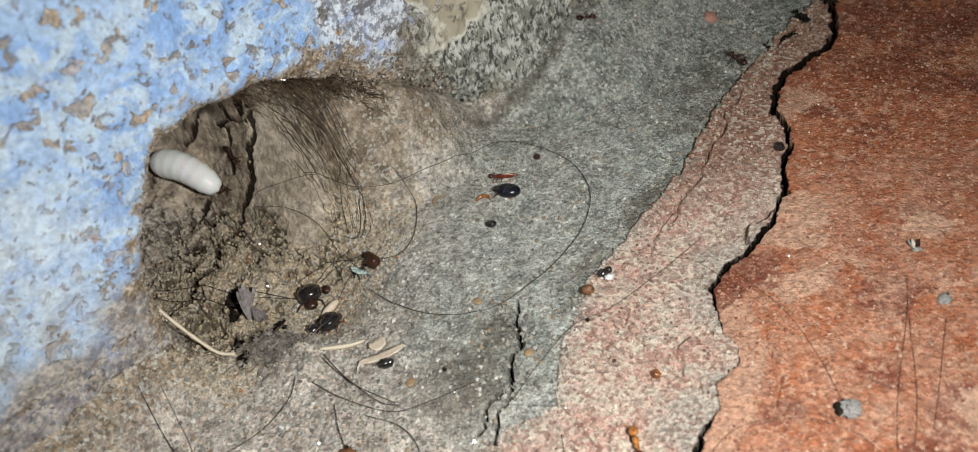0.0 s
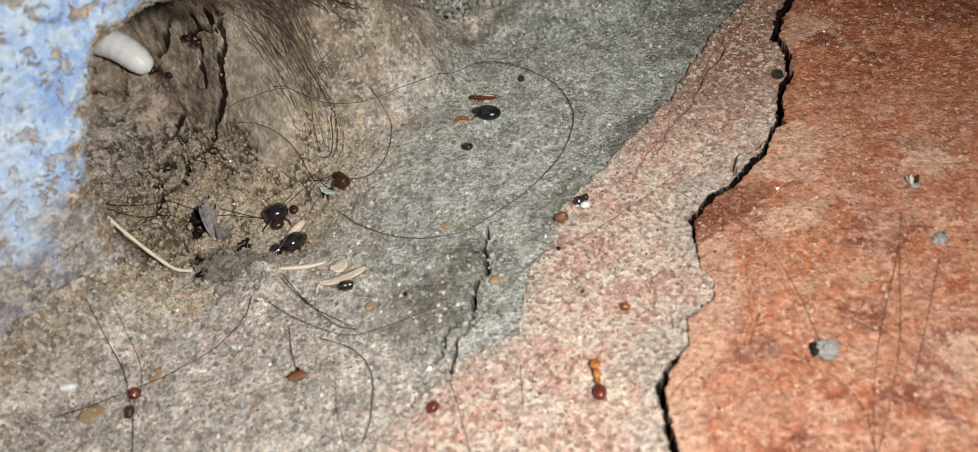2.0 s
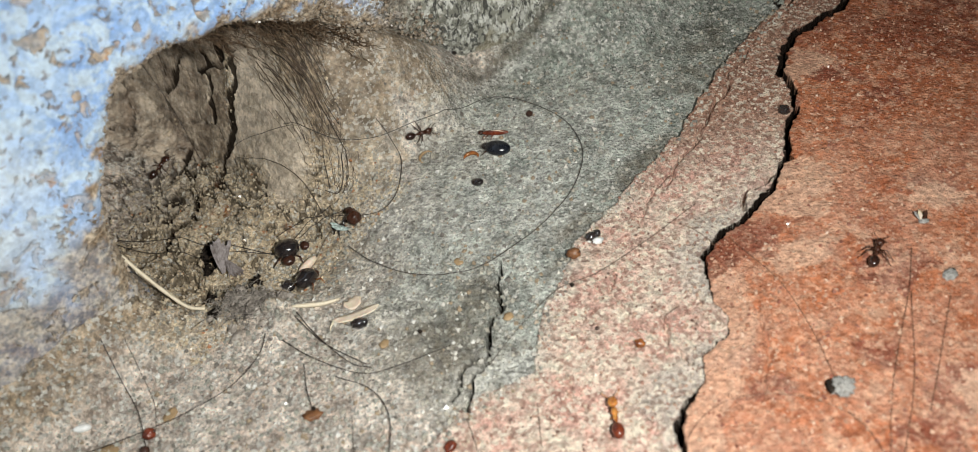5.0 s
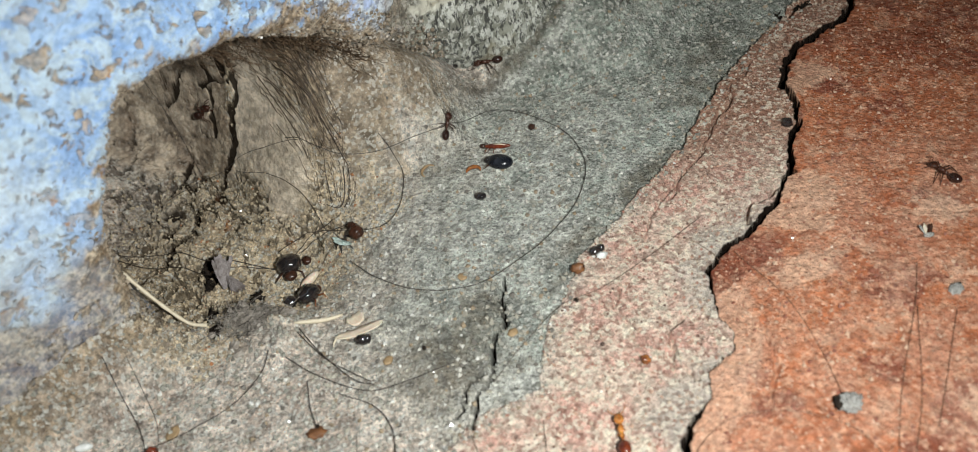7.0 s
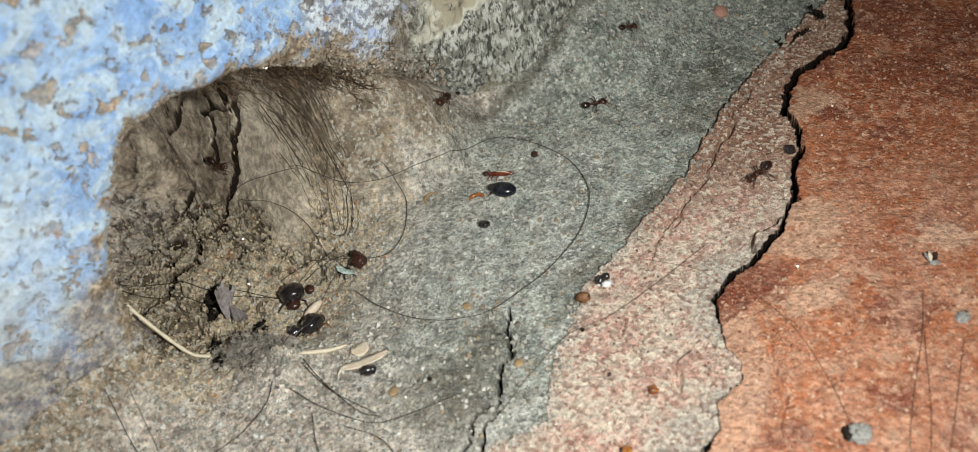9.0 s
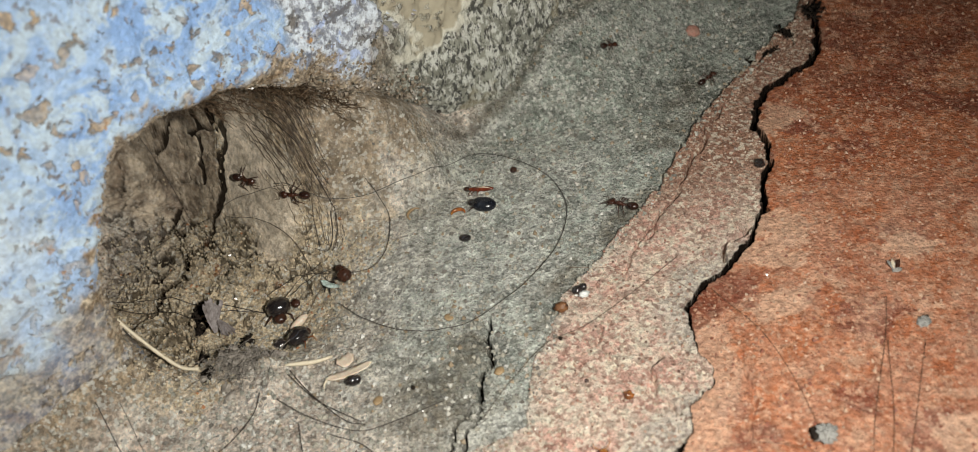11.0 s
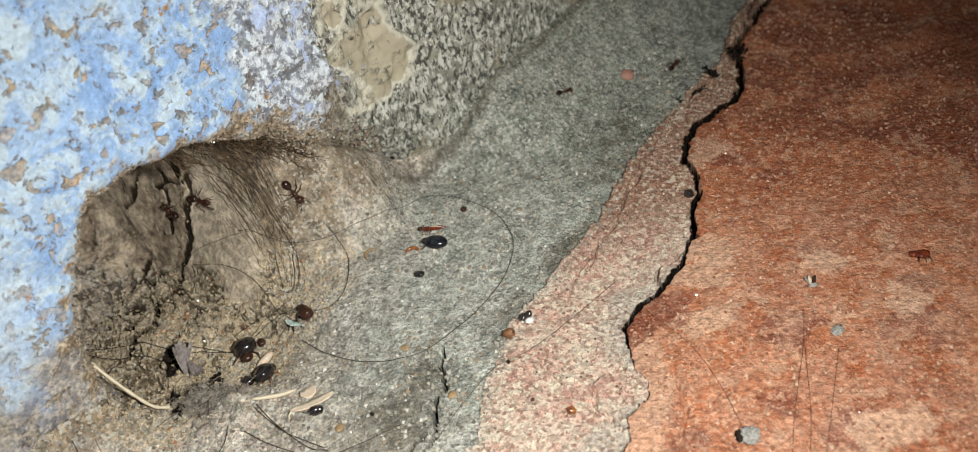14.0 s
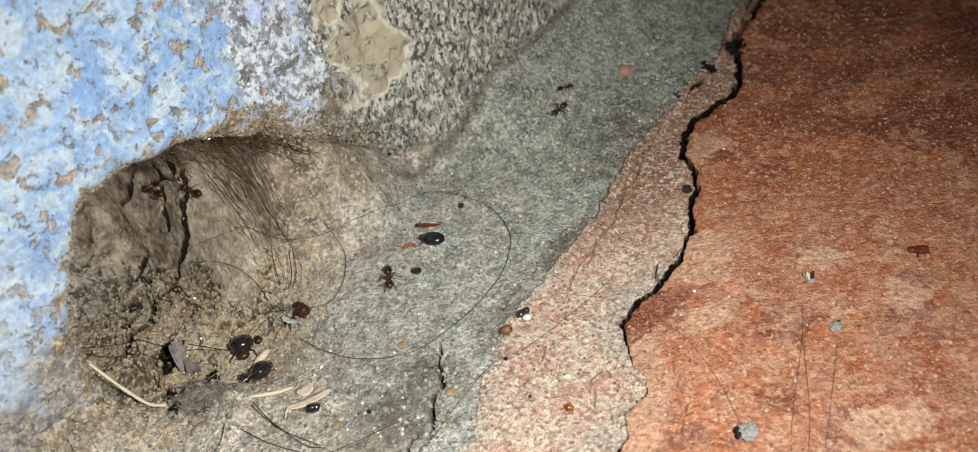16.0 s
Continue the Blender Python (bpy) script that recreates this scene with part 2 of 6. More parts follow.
def cell_edges(x, y, size, seed):
    """Distance to the nearest border of a cell pattern, in cells."""
    x, y = np.asarray(x) / size, np.asarray(y) / size
    ix, iy = np.floor(x), np.floor(y)
    f1, f2 = np.full(x.shape, 9.0), np.full(x.shape, 9.0)
    for dx in (-1, 0, 1):
        for dy in (-1, 0, 1):
            px = ix + dx + lattice(ix + dx, iy + dy, seed)
            py = iy + dy + lattice(ix + dx, iy + dy, seed + 1)
            d = np.hypot(px - x, py - y)
            f2 = np.minimum(np.maximum(f1, d), f2)
            f1 = np.minimum(f1, d)
    return f2 - f1


# ---- materials ----
def new_material(name, rough=0.8):
    m = bpy.data.materials.new(name)
    m.use_nodes = True
    tree = m.node_tree
    bsdf = tree.nodes["Principled BSDF"]
    bsdf.inputs["Roughness"].default_value = rough
    return m, tree, bsdf


class Nodes:
    """Short hands for one material's node tree, with coordinates in millimetres."""

    def __init__(self, tree):
        self.tree = tree
        tc = tree.nodes.new("ShaderNodeTexCoord")
        mul = tree.nodes.new("ShaderNodeVectorMath")
        mul.operation = "SCALE"
        mul.inputs["Scale"].default_value = 1000.0
        tree.links.new(tc.outputs["Object"], mul.inputs[0])
        self.co = mul.outputs[0]

    def put(self, socket, value):
        if hasattr(value, "is_linked"):
            self.tree.links.new(value, socket)
        elif isinstance(value, tuple) and len(value) == 3 and socket.type == "RGBA":
            socket.default_value = (*value, 1)
        else:
            socket.default_value = value

    def noise(self, size, detail=4.0, rough=0.6, w=0.0, stretch=None, warp=0.0):
        n = self.tree.nodes.new("ShaderNodeTexNoise")
        n.noise_dimensions = "3D"
        mp = self.tree.nodes.new("ShaderNodeMapping")
        mp.inputs["Location"].default_value = (w, 1.7 * w, 0.6 * w)
        if stretch:
            mp.inputs["Rotation"].default_value = (0, 0, stretch[2])
            mp.inputs["Scale"].default_value = (stretch[0], stretch[1], 1)
        self.put(mp.inputs["Vector"], self.co)
        self.put(n.inputs["Vector"], mp.outputs[0])
        self.put(n.inputs["Scale"], 1.0 / size)
        self.put(n.inputs["Detail"], detail)
        self.put(n.inputs["Roughness"], rough)
        self.put(n.inputs["Distortion"], warp)
        return n.outputs["Fac"]

    def streaks(self, size, stretch, w=0.0):
        """Noise drawn out along the rubble's slant."""
        v = self.tree.nodes.new("ShaderNodeCombineXYZ")
        self.put(v.inputs[0], self.math("ADD", self.attr("across"), w))
        self.put(v.inputs[1], self.math("MULTIPLY", self.attr("along"), 1.0 / stretch))
        n = self.tree.nodes.new("ShaderNodeTexNoise")
        self.put(n.inputs["Vector"], v.outputs[0])
        self.put(n.inputs["Scale"], 1.0 / size)
        self.put(n.inputs["Detail"], 5.0)
        self.put(n.inputs["Roughness"], 0.62)
        self.put(n.inputs["Distortion"], 0.9)
        return n.outputs["Fac"]

    def cells(self, size, what="Distance", feature="F1", random=1.0):
        n = self.tree.nodes.new("ShaderNodeTexVoronoi")
        n.feature = feature
        # ragged cells: the coordinates are shaken by a finer noise
        shake = self.tree.nodes.new("ShaderNodeTexNoise")
        self.put(shake.inputs["Vector"], self.co)
        self.put(shake.inputs["Scale"], 2.2 / size)
        self.put(shake.inputs["Detail"], 3.0)
        off = self.tree.nodes.new("ShaderNodeVectorMath")
        off.operation = "MULTIPLY_ADD"
        self.put(off.inputs[0], shake.outputs["Color"])
        off.inputs[1].default_value = (0.8 * size,) * 3
        self.put(off.inputs[2], self.co)
        self.put(n.inputs["Vector"], off.outputs[0])
        self.put(n.inputs["Scale"], 1.0 / size)
        self.put(n.inputs["Randomness"], random)
        return n.outputs[what]

    def ramp(self, fac, lo, hi, a=0.0, b=1.0):
        n = self.tree.nodes.new("ShaderNodeMapRange")
        n.interpolation_type = "SMOOTHSTEP"
        self.put(n.inputs["Value"], fac)
        for i, v in ((1, lo), (2, hi), (3, a), (4, b)):
            n.inputs[i].default_value = v
        return n.outputs[0]

    def math(self, op, a, b=0.0, clamp=False):
        n = self.tree.nodes.new("ShaderNodeMath")
        n.operation = op
        n.use_clamp = clamp
        self.put(n.inputs[0], a)
        self.put(n.inputs[1], b)
        return n.outputs[0]

    def mix(self, fac, a, b, kind="MIX"):
        n = self.tree.nodes.new("ShaderNodeMix")
        n.data_type = "RGBA"
        n.blend_type = kind
        self.put(n.inputs[0], fac)
        self.put(n.inputs[6], a)
        self.put(n.inputs[7], b)
        return n.outputs[2]

    def attr(self, name):
        n = self.tree.nodes.new("ShaderNodeAttribute")
        n.attribute_name = name
        return n.outputs["Fac"]

    def bump(self, height, distance, strength=1.0, under=None):
        n = self.tree.nodes.new("ShaderNodeBump")
        n.inputs["Strength"].default_value = strength
        n.inputs["Distance"].default_value = distance * MM
        self.put(n.inputs["Height"], height)
        if under is not None:
            self.put(n.inputs["Normal"], under)
        return n.outputs[0]


def grains(k, base, size, light, dark, amount=0.5, gloom=None):
    """Sand grains of uneven colour over a base; returns colour and height."""
    tone = k.cells(size, "Color")
    sep = k.tree.nodes.new("ShaderNodeSeparateColor")
    k.put(sep.inputs[0], tone)
    c = k.mix(k.math("MULTIPLY", k.ramp(sep.outputs[0], 0.62, 0.95), amount), base, light)
    c = k.mix(k.math("MULTIPLY", k.ramp(sep.outputs[1], 0.66, 0.92), amount if gloom is None else gloom), c, dark)
    return c, k.cells(size, "Distance"), sep.outputs[2]


def tone(k, colour, size, lo, hi, w, stretch=None, edge=0.13):
    """Uneven light and dark grain of a sandy surface, about a mean of one."""
    f = k.ramp(k.noise(size, 4, 0.72, w, stretch), 0.5 - edge, 0.5 + edge, lo, hi)
    return k.mix(1.0, colour, f, "MULTIPLY")


def concrete_material():
    m, tree, b = new_material("weathered concrete")
    k = Nodes(tree)
    c = k.mix(k.ramp(k.noise(14, 3), 0.3, 0.7), (0.58, 0.61, 0.55), (0.34, 0.38, 0.335))
    c = k.mix(k.ramp(k.noise(4, 5, 0.7, 30), 0.4, 0.7), c, (0.55, 0.56, 0.50))
    c = k.mix(k.ramp(k.noise(2.6, 4, 0.6, 130), 0.46, 0.62, 0.0, 0.4), c, (0.19, 0.20, 0.165))
    # the torch's fall-off painted in: concrete darker towards the far end
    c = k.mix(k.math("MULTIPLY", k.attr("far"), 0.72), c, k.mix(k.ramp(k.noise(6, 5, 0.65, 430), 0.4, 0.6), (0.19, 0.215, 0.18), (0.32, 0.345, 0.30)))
    # warm dusty part
    warm = k.mix(k.ramp(k.noise(3.2, 6, 0.7, 7), 0.35, 0.7), (0.90, 0.775, 0.665), (0.46, 0.355, 0.285))
    c = k.mix(k.attr("warm"), c, warm)
    earth = k.mix(k.ramp(k.noise(3.2, 6, 0.7, 3), 0.3, 0.7), (0.50, 0.385, 0.25), (0.82, 0.67, 0.47))
    earth = k.mix(k.ramp(k.noise(5, 3, 0.5, 61), 0.64, 0.72), earth, (0.36, 0.15, 0.05))
    c = k.mix(k.attr("earth"), c, earth)
    soil = k.mix(k.ramp(k.noise(2.6, 6, 0.72, 403), 0.38, 0.6), (0.17, 0.125, 0.083), (0.37, 0.295, 0.215))
    c = k.mix(k.math("MULTIPLY", k.attr("band"), 0.95), c, soil)
    stone = k.mix(k.ramp(k.noise(4.5, 5, 0.6, 47), 0.35, 0.65), (0.62, 0.525, 0.42), (0.44, 0.37, 0.285))
    c = k.mix(k.math("MULTIPLY", k.attr("rock"), 0.92), c, stone)
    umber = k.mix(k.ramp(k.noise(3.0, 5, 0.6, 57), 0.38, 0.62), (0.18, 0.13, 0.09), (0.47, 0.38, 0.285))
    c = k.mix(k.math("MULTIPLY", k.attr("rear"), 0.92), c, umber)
    fibre = k.ramp(k.streaks(0.8, 2.6), 0.36, 0.64)
    rubble = k.mix(fibre, (0.12, 0.08, 0.05), (0.40, 0.31, 0.21))
    rubble = k.mix(k.ramp(k.noise(2.2, 5, 0.7, 157), 0.48, 0.60, 0.0, 0.7), rubble, (0.46, 0.36, 0.25))
    c = k.mix(k.math("MULTIPLY", k.attr("rubble"), 0.8), c, rubble)
    c = k.mix(k.attr("ochre"), c, k.mix(k.ramp(k.noise(3, 5), 0.35, 0.7), (0.30, 0.21, 0.10), (0.17, 0.11, 0.055)))
    c = k.mix(k.math("MULTIPLY", k.attr("pale"), 0.65), c, k.mix(k.ramp(k.noise(2.0, 5, 0.65, 210), 0.38, 0.62), (0.50, 0.49, 0.44), (0.80, 0.79, 0.73)))
    smooth = k.math("MAXIMUM", k.math("MAXIMUM", k.attr("black"), k.attr("rock")), k.math("MAXIMUM", k.math("MAXIMUM", k.attr("rear"), k.attr("rubble")), k.math("MULTIPLY", k.attr("band"), 0.45)))
    mid = tone(k, c, 2.2, 0.66, 1.36, 331)
    plain = tone(k, c, 1.1, 0.66, 1.34, 311)
    c = tone(k, mid, 0.62, 0.70, 1.30, 301)
    c, d1, r1 = grains(k, c, 0.36, (0.78, 0.76, 0.70), (0.06, 0.056, 0.048), 0.75, 0.42)
    c, d2, r2 = grains(k, c, 1.0, (0.62, 0.59, 0.52), (0.13, 0.12, 0.10), 0.2)
    speck = k.ramp(k.noise(0.42, 2, 0.6, 12), 0.645, 0.70)
    c = k.mix(speck, c, (0.84, 0.82, 0.75))
    c = k.mix(k.math("MULTIPLY", smooth, 0.8), c, plain)
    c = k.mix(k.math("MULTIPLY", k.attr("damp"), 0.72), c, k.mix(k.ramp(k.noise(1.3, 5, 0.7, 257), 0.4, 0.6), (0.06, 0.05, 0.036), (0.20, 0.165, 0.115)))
    # deep shade in recesses and cracks, put into the colour
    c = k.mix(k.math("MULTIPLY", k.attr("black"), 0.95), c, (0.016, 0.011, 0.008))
    k.put(b.inputs["Base Color"], c)
    k.put(b.inputs["Specular IOR Level"], k.ramp(k.attr("black"), 0.1, 0.8, 0.25, 0.0))
    k.put(b.inputs["Roughness"], k.ramp(r1, 0.9, 0.97, 0.85, 0.25))
    rough = k.math("SUBTRACT", 1.0, k.math("MULTIPLY", smooth, 0.7))
    h = k.bump(k.math("MULTIPLY", k.noise(0.7, 6, 0.75, 5), rough), 0.7, 1.0)
    h = k.bump(k.math("MULTIPLY", d1, rough), 0.16, 1.0, h)
    h = k.bump(k.math("MULTIPLY", fibre, k.attr("rubble")), 0.6, 1.0, h)
    k.put(b.inputs["Normal"], h)
    return m


def pink_material():
    m, tree, b = new_material("worn red cement skim")
    k = Nodes(tree)
    c = k.mix(k.ramp(k.noise(4.2, 6, 0.7, 4), 0.40, 0.60), (0.57, 0.335, 0.27), (0.62, 0.475, 0.385))
    c = k.mix(k.ramp(k.noise(1.6, 5, 0.7, 9), 0.5, 0.66), c, (0.72, 0.63, 0.50))
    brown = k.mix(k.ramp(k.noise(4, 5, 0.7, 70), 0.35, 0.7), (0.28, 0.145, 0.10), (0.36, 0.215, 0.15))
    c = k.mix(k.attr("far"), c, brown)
    grey = k.mix(k.ramp(k.noise(3, 5, 0.7, 22), 0.35, 0.7), (0.43, 0.385, 0.335), (0.60, 0.525, 0.45))
    c = k.mix(k.attr("grey"), c, grey)
    c = tone(k, c, 0.6, 0.68, 1.32, 301)
    c, d1, r1 = grains(k, c, 0.42, (0.84, 0.76, 0.62), (0.20, 0.10, 0.07), 0.6)
    c = k.mix(k.ramp(k.noise(0.42, 2, 0.6, 12), 0.64, 0.72), c, (0.80, 0.72, 0.60))
    # shade of the deep crack, painted black on the skim's side
    c = k.mix(k.attr("soot"), c, (0.014, 0.010, 0.008))
    k.put(b.inputs["Base Color"], c)
    k.put(b.inputs["Specular IOR Level"], k.ramp(k.attr("soot"), 0.1, 0.8, 0.25, 0.0))
    k.put(b.inputs["Roughness"], k.ramp(r1, 0.9, 0.97, 0.8, 0.25))
    h = k.bump(k.noise(0.7, 6, 0.75, 5), 0.42, 1.0)
    k.put(b.inputs["Normal"], k.bump(d1, 0.12, 0.8, h))
    return m


def red_material():
    m, tree, b = new_material("red oxide cement", 0.6)
    k = Nodes(tree)
    c = k.mix(k.ramp(k.noise(12, 4, 0.6, 4), 0.35, 0.65), (0.30, 0.09, 0.038), (0.39, 0.135, 0.06))
    blot = k.ramp(k.noise(8, 5, 0.6, 15), 0.54, 0.60)
    c = k.mix(k.math("MULTIPLY", blot, 0.85), c, (0.185, 0.05, 0.028))
    rub = k.ramp(k.noise(5.0, 6, 0.68, 40), 0.56, 0.64)
    c = k.mix(k.math("MULTIPLY", rub, 0.7), c, (0.50, 0.29, 0.19))
    c = k.mix(k.math("MULTIPLY", k.attr("pale"), 0.75), c, (0.58, 0.37, 0.255))
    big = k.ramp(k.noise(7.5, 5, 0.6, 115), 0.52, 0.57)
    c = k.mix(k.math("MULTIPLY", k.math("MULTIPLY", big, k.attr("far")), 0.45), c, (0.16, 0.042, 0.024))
    near = k.ramp(k.attr("far"), 0.0, 0.25, 0.35, 0.0)
    c = k.mix(k.math("MULTIPLY", near, k.ramp(k.noise(4, 4, 0.6, 140), 0.35, 0.65)), c, (0.52, 0.33, 0.24))
    # light sand showing through in small wisps, dark pores between
    wisp = k.ramp(k.noise(1.2, 5, 0.7, 3), 0.51, 0.60)
    c = k.mix(k.math("MULTIPLY", wisp, 0.55), c, (0.58, 0.34, 0.22))
    c = k.mix(k.math("MULTIPLY", k.attr("dark"), 0.7), c, (0.165, 0.042, 0.02))
    c = tone(k, c, 0.75, 0.76, 1.28, 301)
    c, d1, r1 = grains(k, c, 0.40, (0.66, 0.44, 0.31), (0.13, 0.036, 0.02), 0.25)
    c = k.mix(k.ramp(k.noise(0.6, 3, 0.65, 12), 0.62, 0.70, 0.0, 0.9), c, (0.68, 0.48, 0.36))
    # the crack's depth shows as shade painted black on this lip
    c = k.mix(k.attr("soot"), c, (0.014, 0.010, 0.008))
    k.put(b.inputs["Base Color"], c)
    k.put(b.inputs["Specular IOR Level"], k.ramp(k.attr("soot"), 0.1, 0.8, 0.35, 0.0))
    k.put(b.inputs["Roughness"], k.ramp(r1, 0.85, 0.97, 0.62, 0.25))
    h = k.bump(k.noise(1.4, 6, 0.7, 5, (0.8, 1.2, 0.2)), 0.42, 0.9)
    k.put(b.inputs["Normal"], k.bump(d1, 0.12, 0.9, h))
    return m


def paint_material():
    m, tree, b = new_material("pale blue limewash", 0.65)
    k = Nodes(tree)
    c = k.mix(k.ramp(k.noise(7, 4, 0.6, 2), 0.38, 0.62), (0.245, 0.40, 0.70), (0.38, 0.53, 0.76))
    c = k.mix(k.ramp(k.noise(3.1, 6, 0.66, 14, None, 0.9), 0.46, 0.60), c, (0.49, 0.61, 0.73))
    # burnt-out torchlight on the left of the wall, put into the paint's colour
    c = k.mix(k.math("MULTIPLY", k.attr("white"), k.ramp(k.noise(5, 5, 0.6, 214), 0.32, 0.58, 0.35, 1.0)), c, (0.63, 0.72, 0.79))
    worn = k.math("MULTIPLY", k.ramp(k.noise(1.9, 4, 0.6, 23, None, 0.4), 0.555, 0.61), k.ramp(k.noise(6, 3, 0.5, 123), 0.36, 0.52, 0.6, 1.0))
    worn = k.math("MULTIPLY", worn, k.math("SUBTRACT", 1.0, k.math("MULTIPLY", k.attr("white"), 0.65)))
    under = k.mix(k.ramp(k.noise(3.4, 5, 0.6, 33), 0.42, 0.58), (0.27, 0.255, 0.245), (0.42, 0.31, 0.19))
    under = tone(k, under, 0.8, 0.6, 1.4, 77)
    c = k.mix(k.math("MULTIPLY", worn, 0.9), c, under)
    fleck = k.ramp(k.noise(0.9, 4, 0.62, 43), 0.60, 0.655)
    c = k.mix(k.math("MULTIPLY", fleck, 0.75), c, (0.21, 0.19, 0.19))
    # crumbled paint: white lime, lilac and bare grey in fine patches
    chalk = k.mix(k.ramp(k.noise(1.0, 6, 0.7, 243), 0.44, 0.54), (0.25, 0.26, 0.30), (0.68, 0.73, 0.79))
    chalk = k.mix(k.ramp(k.noise(1.6, 5, 0.7, 263), 0.53, 0.59), chalk, (0.15, 0.14, 0.135))
    chalk = k.mix(k.ramp(k.noise(3.2, 4, 0.6, 283), 0.56, 0.62), chalk, (0.46, 0.55, 0.80))
    c = k.mix(k.math("MULTIPLY", k.attr("chalky"), 0.9), c, chalk)
    rust = k.math("MULTIPLY", k.ramp(k.noise(3.6, 5, 0.6, 91), 0.65, 0.69), k.math("SUBTRACT", 1.0, k.attr("white")))
    c = k.mix(rust, c, (0.42, 0.23, 0.09))
    c = tone(k, c, 0.7, 0.82, 1.12, 177)
    soil = k.mix(k.ramp(k.noise(1.4, 5, 0.7, 5), 0.4, 0.6), (0.20, 0.14, 0.085), (0.44, 0.37, 0.28))
    c = k.mix(k.attr("dirt"), c, tone(k, soil, 0.6, 0.5, 1.5, 187))
    k.put(b.inputs["Base Color"], c)
    h = k.bump(k.math("SUBTRACT", 1.0, worn), 0.22, 1.0)
    h = k.bump(k.noise(0.9, 6, 0.72, 8), 0.35, 0.9, h)
    k.put(b.inputs["Normal"], h)
    return m


def plaster_material():
    m, tree, b = new_material("pale lime plaster")
    k = Nodes(tree)
    c = k.mix(k.ramp(k.noise(7, 4, 0.6, 2), 0.35, 0.65), (0.40, 0.40, 0.335), (0.27, 0.27, 0.225))
    c = k.mix(k.ramp(k.noise(1.5, 6, 0.7, 14, (1.9, 1.9, 0.0)), 0.47, 0.55), c, (0.74, 0.74, 0.68))
    # dark pores, drawn out upwards
    c = k.mix(k.ramp(k.noise(1.15, 5, 0.66, 54, (2.0, 2.0, 0.0)), 0.51, 0.57, 0.0, 0.95), c, (0.065, 0.065, 0.058))
    c = k.mix(k.ramp(k.noise(8, 3, 0.5, 77), 0.6, 0.68, 0.0, 0.7), c, (0.40, 0.35, 0.24))
    soil = k.mix(k.ramp(k.noise(1.3, 6, 0.7, 44), 0.4, 0.6), (0.13, 0.095, 0.065), (0.42, 0.36, 0.28))
    c = k.mix(k.attr("soil"), c, tone(k, soil, 0.6, 0.5, 1.5, 187))
    beige = k.math("MULTIPLY", k.attr("bare"), k.ramp(k.noise(1.5, 4, 0.6, 99), 0.25, 0.45))
    c = k.mix(beige, c, k.mix(k.ramp(k.noise(2.5, 4, 0.6, 17), 0.35, 0.65), (0.40, 0.36, 0.27), (0.33, 0.295, 0.22)))
    rim = k.math("MULTIPLY", k.ramp(k.attr("bare"), 0.05, 0.4), k.ramp(k.attr("bare"), 0.6, 0.95, 1.0, 0.0))
    c = k.mix(k.math("MULTIPLY", rim, 0.7), c, (0.70, 0.68, 0.58))
    k.put(b.inputs["Base Color"], c)
    h = k.bump(k.math("MULTIPLY", k.noise(1.0, 6, 0.75, 8), k.math("SUBTRACT", 1.0, beige)), 0.9, 1.0)
    k.put(b.inputs["Normal"], h)
    return m


CONCRETE, PINK, RED = concrete_material(), pink_material(), red_material()
PAINT, PLASTER = paint_material(), plaster_material()


# ---- the ground, its layers and the wall ----
def part(name, me, material, parent=None, label=""):
    ob = new(name, me)
    me.materials.clear()
    me.materials.append(material)
    if parent:
        ob.parent = parent
    if label:
        tagged(ob, label)
    return ob


